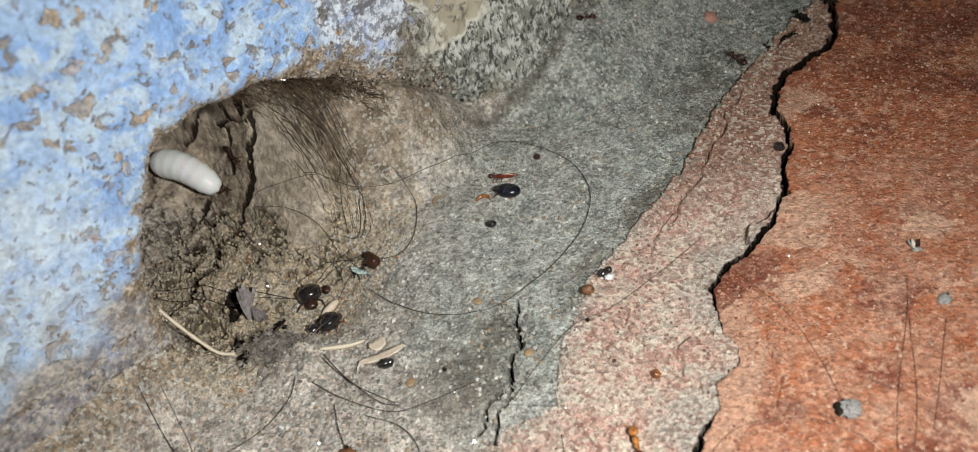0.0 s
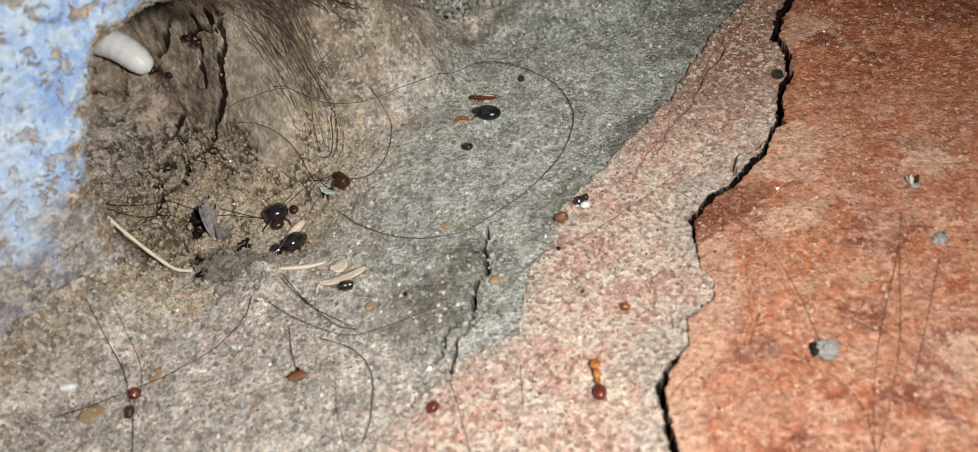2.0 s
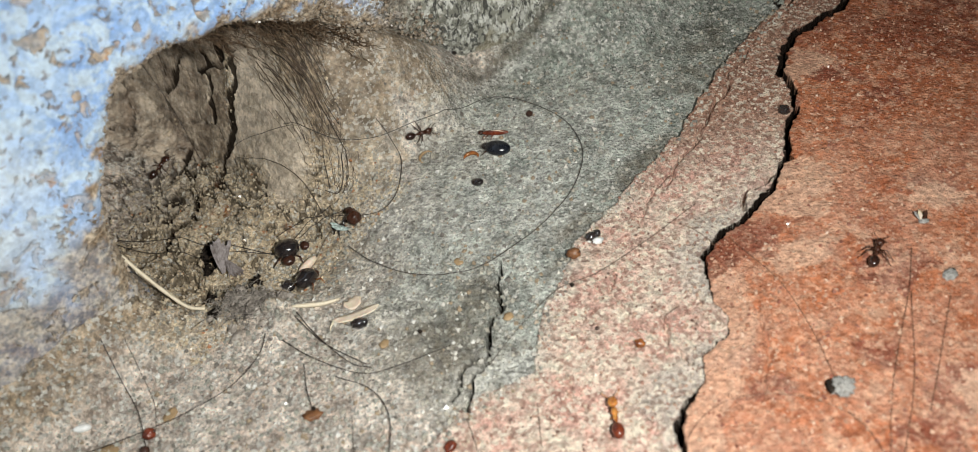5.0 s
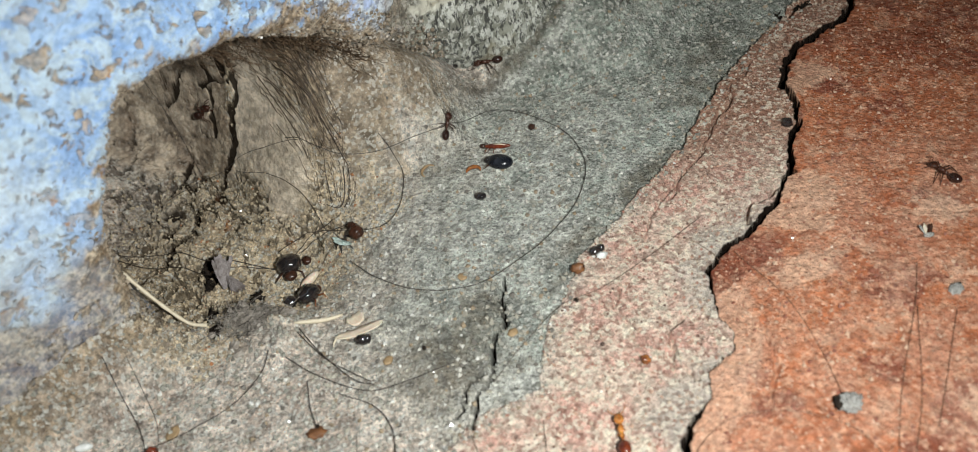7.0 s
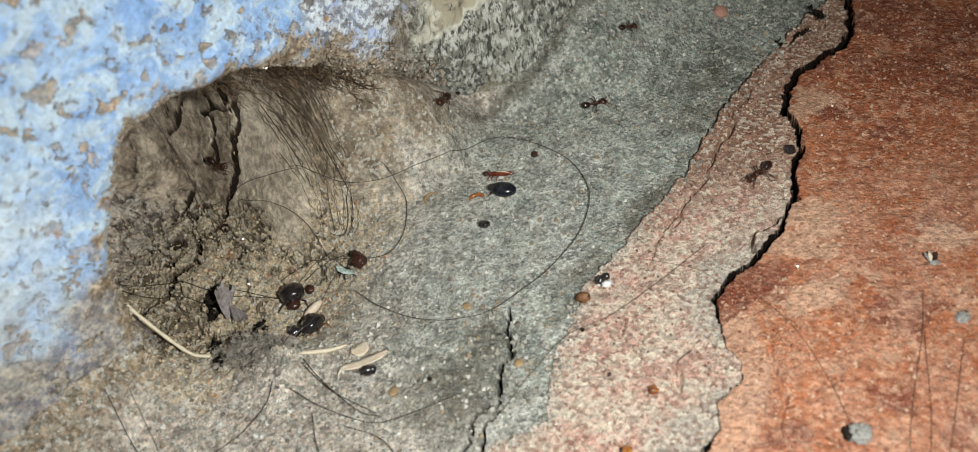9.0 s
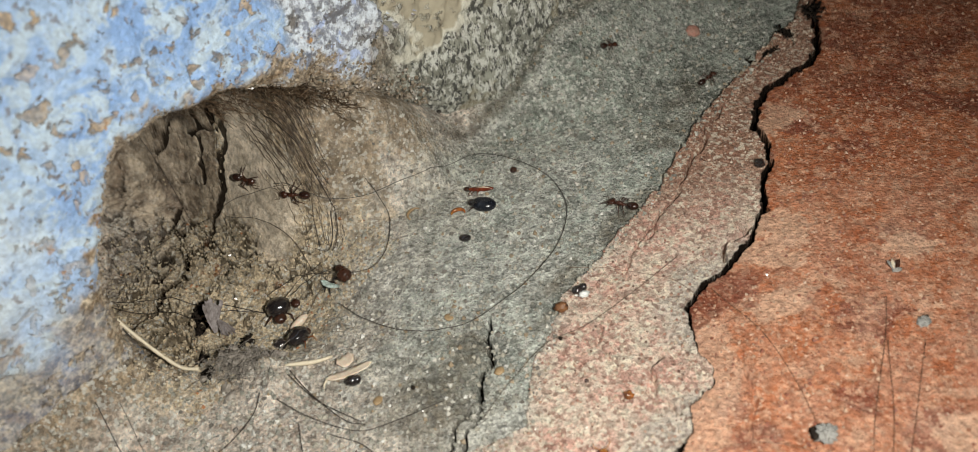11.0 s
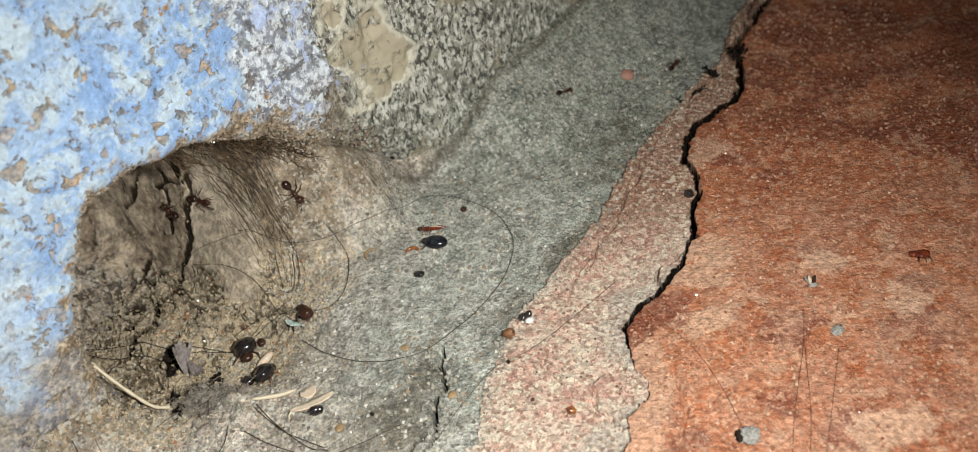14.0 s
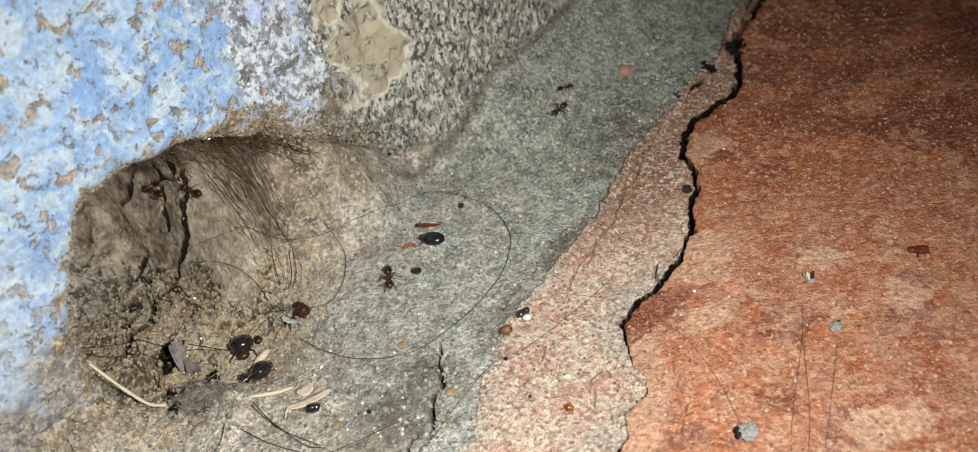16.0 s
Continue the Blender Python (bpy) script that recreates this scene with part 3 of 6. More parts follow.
def ground_masks(x, y):
    s, n = wall_axes(x, y)
    wob = 0.5 * fbm(x, y, 9, 3, 71)
    fray = fbm(x, y, 3, 4, 73, 0.65)
    rock, rear, rub = hollow_zones(x, y)
    rim = np.hypot((s + 26) / 1.15, n + 20) + 5 * wob + 1.6 * fray
    earth = ss((20.5 - rim) / 8)
    warm = np.maximum(ss((30 - rim) / 8) * 0.8, ss((2 - x - 0.9 * (y + 32) + 9 * wob) / 22))
    warm = np.maximum(warm, 0.8 * ss((12 - np.abs(s - 4) + 4 * wob) / 6) * ss((-6 - n) / 6))
    band = ss((-8.5 - n + 2 * fray) / 3) * ss((5 - s) / 4) * ss((s + 15) / 4)
    earth = np.maximum(earth, band * np.clip(0.85 + 0.5 * wob, 0, 1))
    ochre = ss((-36 - s + 6 * wob) / 8) * ss((-6.5 - n + 2.5 * wob) / 3) * 0.7
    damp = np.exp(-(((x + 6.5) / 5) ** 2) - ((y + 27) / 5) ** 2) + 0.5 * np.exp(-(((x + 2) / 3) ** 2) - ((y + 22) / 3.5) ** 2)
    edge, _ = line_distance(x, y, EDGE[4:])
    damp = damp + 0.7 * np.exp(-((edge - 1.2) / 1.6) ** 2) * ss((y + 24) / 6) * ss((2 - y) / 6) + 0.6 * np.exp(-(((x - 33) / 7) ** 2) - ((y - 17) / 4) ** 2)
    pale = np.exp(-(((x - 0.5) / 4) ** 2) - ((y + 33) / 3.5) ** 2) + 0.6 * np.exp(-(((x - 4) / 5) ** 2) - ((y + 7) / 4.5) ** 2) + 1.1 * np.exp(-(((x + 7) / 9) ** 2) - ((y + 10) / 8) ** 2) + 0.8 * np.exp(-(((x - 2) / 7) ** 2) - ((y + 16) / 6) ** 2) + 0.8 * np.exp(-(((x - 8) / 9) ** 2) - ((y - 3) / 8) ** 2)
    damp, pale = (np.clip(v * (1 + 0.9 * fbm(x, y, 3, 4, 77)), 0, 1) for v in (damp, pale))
    # a darker line, then a paler one, along the fold at the wall's foot
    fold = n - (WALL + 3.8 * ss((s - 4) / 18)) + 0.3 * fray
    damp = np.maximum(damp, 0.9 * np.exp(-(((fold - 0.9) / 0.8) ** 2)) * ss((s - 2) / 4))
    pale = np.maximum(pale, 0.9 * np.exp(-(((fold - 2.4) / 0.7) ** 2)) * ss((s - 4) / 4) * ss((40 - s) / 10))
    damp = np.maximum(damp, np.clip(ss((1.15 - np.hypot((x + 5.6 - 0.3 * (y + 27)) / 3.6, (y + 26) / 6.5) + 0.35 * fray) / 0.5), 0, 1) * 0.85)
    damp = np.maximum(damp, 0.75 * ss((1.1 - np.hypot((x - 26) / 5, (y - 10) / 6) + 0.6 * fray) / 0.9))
    gap, _ = line_distance(x, y, CRACK)
    # painted shade: recesses, clefts, dry cracks, the main crack and the finer ones
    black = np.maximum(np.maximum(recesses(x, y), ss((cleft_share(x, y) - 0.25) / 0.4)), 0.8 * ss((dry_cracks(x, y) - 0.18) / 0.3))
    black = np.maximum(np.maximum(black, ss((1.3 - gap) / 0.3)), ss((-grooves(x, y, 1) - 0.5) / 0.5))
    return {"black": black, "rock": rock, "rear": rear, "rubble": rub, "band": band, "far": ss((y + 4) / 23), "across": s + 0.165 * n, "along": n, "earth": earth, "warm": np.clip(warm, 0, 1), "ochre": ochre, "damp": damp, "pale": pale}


def dry_cracks(x, y):
    """How deep the shrinkage cracks of the dried earth run."""
    s, n = wall_axes(x, y)
    inside = ss((-6 - n) / 8) * ss((s + 46) / 5) * ss((-13 - s) / 5)
    rock, rear, rub = hollow_zones(x, y)
    p, q = spread(x, y, base_height(x, y))
    p, q = p + 0.7 * fbm(p, q, 2, 4, 111, 0.6), q + 0.7 * fbm(p, q, 2, 4, 112, 0.6)
    crumbly = np.clip(1 - rock - 0.9 * rear - rub, 0, 1) * inside
    gate = ss((0.55 + fbm(p, q, 3.5, 3, 117)) / 0.5)
    dry = crumbly * gate * (0.7 * ss((0.17 - cell_edges(p, q, 3.1, 5)) / 0.1) + 0.5 * ss((0.25 - cell_edges(p, q, 1.35, 15)) / 0.15))
    return dry + inside * np.clip(1 - rock - rub, 0, 1) * 0.6 * ss((0.05 - cell_edges(p, q, 6.5, 25)) / 0.05)


def ground_place(x, y):
    return x, y, ground_height(x, y) + grooves(x, y) + hollow_grooves(x, y) - dry_cracks(x, y)


gx = finer(finer(steps(-56, 62, 0.22, (-700, 900)), -50, -14), -48, -20)
gy = finer(finer(steps(-52, 46, 0.22, (-700, 900)), -12, 17), -2, 16)
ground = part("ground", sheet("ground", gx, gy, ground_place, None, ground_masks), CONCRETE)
tagged(ground, "rough grey weathered concrete with a dusty earth hollow below the wall", "ground", kind="structure")


def layer_height(x, y):
    return 0.30 * fbm(x, y, 22, 3, 5) + 0.10 * fbm(x, y, 5, 3, 9)


def pink_parts(x, y):
    d1, s1 = line_distance(x, y, EDGE)
    d2, s2 = line_distance(x, y, CRACK)
    inside_left = -d1 * s1 + 0.55 * fbm(x, y, 3.2, 4, 3)
    inside_right = d2 * s2 - crack_gap(x, y) - crack_jag(x, y) - 0.06 * fbm(x, y, 0.9, 3, 28)
    return inside_left, inside_right


def pink_place(x, y):
    a, c = pink_parts(x, y)
    thick = 0.32 + 0.75 * ss((y + 20) / 26) + (0.45 * np.exp(-np.maximum(c, 0) / 3.5)) * ss((0 - y) / 20)
    z = layer_height(x, y) + thick + 0.10 * fbm(x, y, 2.5, 4, 15, 0.6)
    z = z - (thick + 1.2) * ss(-a / 0.28) - 4.5 * ss(-c / 0.22) + grooves(x, y, 1)
    return x, y, z


def pink_masks(x, y):
    a, c = pink_parts(x, y)
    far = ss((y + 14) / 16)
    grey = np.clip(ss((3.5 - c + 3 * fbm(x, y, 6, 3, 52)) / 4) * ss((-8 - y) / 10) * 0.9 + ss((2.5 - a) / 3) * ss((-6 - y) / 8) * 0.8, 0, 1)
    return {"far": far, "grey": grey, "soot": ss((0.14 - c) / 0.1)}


lx = finer(steps(-30, 62, 0.22, (-120, 90)), 20, 48)
ly = finer(steps(-52, 46, 0.22, (-200, 72)), -24, 28)
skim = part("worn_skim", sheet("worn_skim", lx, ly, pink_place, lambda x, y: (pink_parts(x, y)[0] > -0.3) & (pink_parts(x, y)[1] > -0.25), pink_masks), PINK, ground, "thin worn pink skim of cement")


def red_inside(x, y):
    d2, s2 = line_distance(x, y, CRACK)
    return -d2 * s2 - crack_gap(x, y) + crack_jag(x, y) - 0.06 * fbm(x, y, 0.9, 3, 18)


def red_place(x, y):
    a = red_inside(x, y)
    z = layer_height(x, y) + 0.62 + 0.3 * ss((y + 20) / 26) + 0.08 * fbm(x, y, 2.5, 4, 25, 0.6) - 0.12 * np.exp(-np.maximum(a, 0) / 0.3)
    return x, y, z - 5.0 * ss(-a / 0.22) + grooves(x, y, 1)


def blobs(x, y, rows):
    """Soft stains with torn edges: rows of place, size along x and y."""
    out, w = 0, 0.8 * fbm(x, y, 4, 5, 33, 0.65)
    for cx, cy, a, b in rows:
        out = np.maximum(out, ss((1.15 - np.hypot((x - cx) / a, (y - cy) / b) + w) / 0.3))
    return out


def red_masks(x, y):
    dark = blobs(x, y, [(54.4, 25, 3.5, 4), (46, 12, 3, 2.2), (56, 14, 4, 2), (64, 20, 5, 3), (62, 6, 6, 2.4), (70, 28, 9, 6), (72, 3, 5, 8), (50, 11, 5, 3), (60, 34, 5, 3), (84, 18, 8, 9)])
    pale = blobs(x, y, [(46, -17.6, 2.6, 1.6), (51, -25.6, 4, 2.4), (30, -22.5, 3, 1.5), (40.6, 7, 4, 3.2), (42.8, -40, 3, 2), (31, -15, 3, 2.4), (33, -12, 2.5, 2)])
    # a dark corner piece beside the crack, with straight broken sides
    w = 0.35 * fbm(x, y, 2, 3, 43)
    near = np.minimum(np.minimum(-17.6 - 0.06 * (x - 27) - y, y + 22.6 - 0.62 * (x - 24.4)), 33 - x) + w
    dark = np.maximum(dark, ss(near / 0.45 + 0.3) * (x < 34) * (y > -26))
    a = red_inside(x, y)
    chalk = ss((3.3 - a + 0.5 * fbm(x, y, 2.5, 3, 63)) / 0.5) * ss((-22.5 - y + 0.6 * fbm(x, y, 2.5, 3, 65)) / 1.5)
    pale = np.maximum(pale, 0.75 * chalk)
    return {"soot": ss((0.1 - red_inside(x, y)) / 0.1), "dark": dark, "pale": pale, "far": ss((y + 16) / 40)}


rx = finer(steps(10, 66, 0.22, (0, 900)), 20, 48)
ry = finer(steps(-52, 46, 0.22, (-600, 900)), -24, 28)
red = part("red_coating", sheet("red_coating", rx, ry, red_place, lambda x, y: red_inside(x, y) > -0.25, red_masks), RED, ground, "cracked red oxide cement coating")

HOLE = [(-39.5, -8), (-40.8, 4), (-41.2, 10), (-40.4, 14.5), (-38.7, 18.6), (-36.4, 21.9), (-34, 25.1), (-31.6, 26.5), (-28.3, 27.2), (-24, 26.3), (-19.6, 25), (-16.6, 23.7), (-12.9, 21.6), (-9.5, 18.7), (-7, 15.8), (-4, 13.8), (0, 11), (5, 6), (9, 2), (12, -8)]


def hole_inside(s, z):
    """Positive within the broken opening, in mm from its edge."""
    d, side = line_distance(s, z, HOLE)
    return d * side + 0.45 * fbm(s, z, 3, 4, 90)


def wall_place(s, z, lift):
    a = hole_inside(s, z)
    n = WALL + lift + 0.5 * fbm(s, z, 16, 3, 61) + 0.18 * fbm(s, z, 2.5, 4, 62) + 0.42 * fbm(s, z * 0.6, 1.6, 3, 64, 0.7) * ss((s + 3) / 5)
    # the plaster swells out beyond the paint
    n = n + 3.8 * ss((s - 4) / 18) - 2.2 * ss((5 - z) / 6) * ss((s - 2) / 6) * ss((22 - s) / 8)
    r = 2.2 + 3.5 * ss((s + 14) / 5)
    edge = np.clip(a + r, 0, r)
    n = n - (r - np.sqrt(np.maximum(r * r - edge * edge, 0))) - 9 * ss(a / 1.3)
    return n


def wall_xyz(s, z, n):
    return s * U[0] + n * N[0], s * U[1] + n * N[1], z


PAINT_EDGE = [(-60, -60), (-22, 6), (-14.4, 21), (-10.5, 20.6), (-8.6, 18.4), (-5.5, 17.2), (-2.2, 18.2), (0.3, 21), (1.4, 23.6), (0.2, 26.4), (0.7, 30.8), (2, 45), (4, 90), (8, 400)]


def paint_inside(s, z):
    d, side = line_distance(s, z, PAINT_EDGE)
    return -d * side + (1.3 + 1.8 * ss((s + 15) / 4) * ss((25 - z) / 5)) * fbm(s, z, 3, 5, 93, 0.68)


def paint_masks(s, z):
    """Earth rubbed into the paint along the broken edge."""
    a = hole_inside(s, z)
    near = ss((1.5 + 1.8 * ss((s + 20) / 5) + a + 1.8 * fbm(s, z, 2.5, 5, 19, 0.65)) / 1.4)
    side = ss((4.5 - paint_inside(s, z) + 3.5 * fbm(s, z, 3, 4, 29)) / 5) * ss((26 - z) / 10) * 0.8
    low = ss((17 - z + 5 * fbm(s, z, 6, 3, 39)) / 6) * ss((-37 - s) / 5) * 0.8
    # where the torch's overexposure is painted as whiter limewash
    white = ss((-37 - s + 0.35 * (22 - z) + 7 * fbm(s, z, 9, 3, 59)) / 9) * ss((z - 11 + 4 * fbm(s, z, 7, 3, 55)) / 9)
    return {"dirt": np.clip(np.maximum(np.maximum(near, side), low), 0, 1), "white": 0.75 * white, "chalky": ss((s + 13 + 4 * fbm(s, z, 5, 4, 57)) / 4)}


def wall_masks(s, z):
    """A smooth bare patch of plaster beside the paint."""
    soil = ss((22 - z + 0.3 * (s + 8) + 5 * fbm(s, z, 5, 4, 69)) / 7) * ss((4 - s) / 6)
    return {"soil": soil, "bare": np.maximum(ss((1.2 - np.hypot((s - 7.5) / 5, (z - 23) / 7) + 0.5 * fbm(s, z, 4, 4, 49)) / 0.4), ss((1.2 - np.hypot((s - 4) / 3, (z - 36) / 9) + 0.5 * fbm(s, z, 4, 4, 59)) / 0.4))}


ws = steps(-62, 40, 0.32, (-700, 700))
wz = steps(-4, 56, 0.32, (-30, 900))
wall = part("wall_west", sheet("wall_west", ws, wz, lambda s, z: wall_xyz(s, z, wall_place(s, z, 0)), lambda s, z: hole_inside(s, z) < 1.3, wall_masks), PLASTER)
tagged(wall, "old plastered wall with a broken hole at its foot", "wall", kind="structure")
paint = part("blue_paint", sheet("blue_paint", ws, wz, lambda s, z: wall_xyz(s, z, wall_place(s, z, 0.7) - 1.2 * ss(-paint_inside(s, z) / 0.5)), lambda s, z: (hole_inside(s, z) < 0.9) & (paint_inside(s, z) > -0.5), paint_masks), PAINT, wall, "flaking pale blue limewash")


# ---- tools for the small things ----
def simple_material(name, colour, second=None, rough=0.5, size=0.6, bump=0.05, spec=0.5, sub=0.0, through_light=0.0, coat=0.0):
    m, tree, b = new_material(name, rough)
    k = Nodes(tree)
    second = second or tuple(0.55 * v for v in colour)
    c = k.mix(k.ramp(k.noise(size, 5, 0.65, 3), 0.35, 0.68), colour, second)
    c = k.mix(k.ramp(k.noise(size * 0.22, 3, 0.6, 8), 0.55, 0.75, 0, 0.5), c, tuple(0.7 * v for v in colour))
    k.put(b.inputs["Base Color"], c)
    k.put(b.inputs["Roughness"], k.ramp(k.noise(size * 0.7, 3, 0.6, 18), 0.3, 0.7, rough * 0.75, min(1, rough * 1.3)))
    b.inputs["Specular IOR Level"].default_value = spec
    b.inputs["Subsurface Weight"].default_value = sub
    b.inputs["Subsurface Scale"].default_value = 0.8 * MM
    b.inputs["Transmission Weight"].default_value = through_light
    b.inputs["Coat Weight"].default_value = coat
    b.inputs["Coat Roughness"].default_value = 0.08
    if bump:
        k.put(b.inputs["Normal"], k.bump(k.noise(size * 0.4, 5, 0.65, 5), bump, 0.8))
    return m


def island_material(name, ramp, rough=0.75):
    """Grains whose colour differs from grain to grain."""
    m, tree, b = new_material(name, rough)
    g = tree.nodes.new("ShaderNodeNewGeometry")
    r = tree.nodes.new("ShaderNodeValToRGB")
    r.color_ramp.interpolation = "CONSTANT"
    while len(r.color_ramp.elements) < len(ramp):
        r.color_ramp.elements.new(0.5)
    for e, (at, colour) in zip(r.color_ramp.elements, ramp):
        e.position, e.color = at, (*colour, 1)
    tree.links.new(g.outputs["Random Per Island"], r.inputs[0])
    k = Nodes(tree)
    c = k.mix(k.ramp(k.noise(0.25, 4), 0.3, 0.7, 0.0, 0.5), r.outputs[0], (0.15, 0.13, 0.11))
    k.put(b.inputs["Base Color"], c)
    k.put(b.inputs["Roughness"], k.ramp(g.outputs["Random Per Island"], 0.8, 0.95, rough, 0.2))
    return m


BLACK_SHELL = simple_material("glossy black shell", (0.012, 0.011, 0.012), (0.03, 0.022, 0.02), 0.16, 0.8, 0.02, 0.6, coat=0.6)
BLUE_SHELL = simple_material("blue-black shell", (0.008, 0.009, 0.013), (0.018, 0.02, 0.026), 0.22, 0.9, 0.03)
GREEN_WING = simple_material("iridescent green wing", (0.62, 0.70, 0.66), (0.30, 0.40, 0.36), 0.25, 0.5, 0.03)
BROWN_SHELL = simple_material("dark brown shell", (0.03, 0.013, 0.008), (0.06, 0.022, 0.012), 0.3, 0.6, 0.03)
RED_SHELL = simple_material("red-brown shell", (0.17, 0.035, 0.014), (0.07, 0.015, 0.008), 0.25, 0.7, 0.03)
AMBER = simple_material("amber shell", (0.33, 0.12, 0.03), (0.10, 0.03, 0.01), 0.18, 0.7, 0.02, sub=0.2, coat=0.4)
GOLD = simple_material("golden amber shell", (0.52, 0.22, 0.05), (0.20, 0.06, 0.015), 0.2, 0.7, 0.02, sub=0.2, coat=0.4)
RUST = simple_material("rusty husk", (0.20, 0.085, 0.03), (0.11, 0.045, 0.018), 0.4, 0.5, 0.08)
TAN = simple_material("tan flake", (0.36, 0.245, 0.13), (0.27, 0.18, 0.09), 0.5, 0.6, 0.05)
STRAW = simple_material("pale straw", (0.60, 0.51, 0.37), (0.68, 0.60, 0.46), 0.5, 0.5, 0.05)
CREAM = simple_material("cream husk", (0.62, 0.48, 0.36), (0.70, 0.60, 0.48), 0.55, 0.6, 0.05, sub=0.1)
GRUB = simple_material("white grub skin", (0.93, 0.94, 0.92), (0.88, 0.88, 0.85), 0.4, 3.0, 0.03, sub=0.1)
WHITE = simple_material("white chip", (0.74, 0.74, 0.72), (0.60, 0.60, 0.58), 0.5, 0.5, 0.05)
HAIR = simple_material("dark hair", (0.022, 0.016, 0.012), (0.05, 0.034, 0.024), 0.4, 0.8, 0.0)
PALE_HAIR = simple_material("brown hair", (0.07, 0.05, 0.035), (0.12, 0.085, 0.06), 0.45, 0.8, 0.0)
RED_HAIR = simple_material("reddish hair", (0.11, 0.055, 0.032), (0.16, 0.085, 0.05), 0.45, 0.8, 0.0)
ROOT = simple_material("brown root", (0.15, 0.10, 0.062), (0.05, 0.032, 0.02), 0.7, 0.8, 0.05, 0.2)
LINT = simple_material("grey lint", (0.46, 0.41, 0.36), (0.24, 0.205, 0.17), 0.9, 0.8, 0.3)
PELLET = simple_material("blue-grey pellet", (0.43, 0.415, 0.385), (0.25, 0.24, 0.225), 0.85, 0.35, 0.3)
FLAKE = simple_material("grey leaf flake", (0.30, 0.265, 0.26), (0.12, 0.095, 0.085), 0.6, 0.8, 0.25)
PINK_CHIP = simple_material("pink chip", (0.42, 0.20, 0.15), (0.36, 0.22, 0.17), 0.7, 0.6, 0.1)
# soil, and also the black that stands in for shade in recesses and crevices
SOIL_AND_SHADE = simple_material("dark soil and shade", (0.018, 0.013, 0.010), (0.03, 0.022, 0.016), 0.95, 0.6, 0.2, 0.15)
ANT_SKIN = simple_material("ant shell", (0.034, 0.013, 0.008), (0.06, 0.02, 0.010), 0.24, 0.5, 0.02, coat=0.3)
ANT_DARK = simple_material("ant abdomen shell", (0.018, 0.009, 0.007), (0.035, 0.013, 0.008), 0.2, 0.5, 0.02, coat=0.3)


def top_height(x, y):
    """The top of whatever layer lies at each place, in mm."""
    z = ground_place(x, y)[2]
    a, c = pink_parts(x, y)
    z = np.where((a > 0) & (c > -0.3), np.maximum(z, pink_place(x, y)[2]), z)
    return np.where(red_inside(x, y) > -0.3, np.maximum(z, red_place(x, y)[2]), z)


TX, TY = np.arange(-64, 128, 0.4), np.arange(-64, 96, 0.4)
TOP = top_height(*np.meshgrid(TX, TY, indexing="ij"))


def surface_z(x, y):
    """The same from a table, for one place."""
    u, v = min(max((x - TX[0]) * 2.5, 0), len(TX) - 2), min(max((y - TY[0]) * 2.5, 0), len(TY) - 2)
    i, j = int(u), int(v)
    u, v = u - i, v - j
    return float((TOP[i, j] * (1 - u) + TOP[i + 1, j] * u) * (1 - v) + (TOP[i, j + 1] * (1 - u) + TOP[i + 1, j + 1] * u) * v)


def smooth_z(x, y, r=0.6):
    return max(surface_z(x, y), sum(surface_z(x + r * a, y + r * b) for a, b in ((1, 0), (-1, 0), (0, 1), (0, -1))) / 4)


def stand(x, y, heading=0.0, lift=0.0, r=0.8, level=0.0):
    """A pose on the surface at (x, y) mm, tilted with it, facing heading degrees."""
    z = smooth_z(x, y, r * 0.5)
    sx = (surface_z(x + r, y) - surface_z(x - r, y)) / (2 * r)
    sy = (surface_z(x, y + r) - surface_z(x, y - r)) / (2 * r)
    sx, sy = (max(-2.5, min(2.5, v * (1 - level))) for v in (sx, sy))
    up = Vector((-sx, -sy, 1)).normalized()
    f = Vector((math.cos(radians(heading)), math.sin(radians(heading)), 0))
    f = (f - up * f.dot(up)).normalized()
    m = Matrix((f, up.cross(f), up)).transposed().to_4x4()
    m.translation = Vector((x, y, z + lift)) * MM
    return m


def ball(bm, at, radii, turn=(0, 0, 0), rough=0.0, fine=3, seed=0):
    """An ellipsoid in mm, dented by noise."""
    made = bmesh.ops.create_icosphere(bm, subdivisions=fine, radius=1.0)["verts"]
    m = Euler([radians(a) for a in turn]).to_matrix()
    for v in made:
        k = 1 + rough * noise.fractal(v.co * 2.0 + Vector((seed * 7.3, seed * 1.9, 0)), 0.8, 2.0, 3)
        v.co = (m @ Vector((v.co.x * radii[0], v.co.y * radii[1], v.co.z * radii[2])) * k + Vector(at)) * MM
    return made


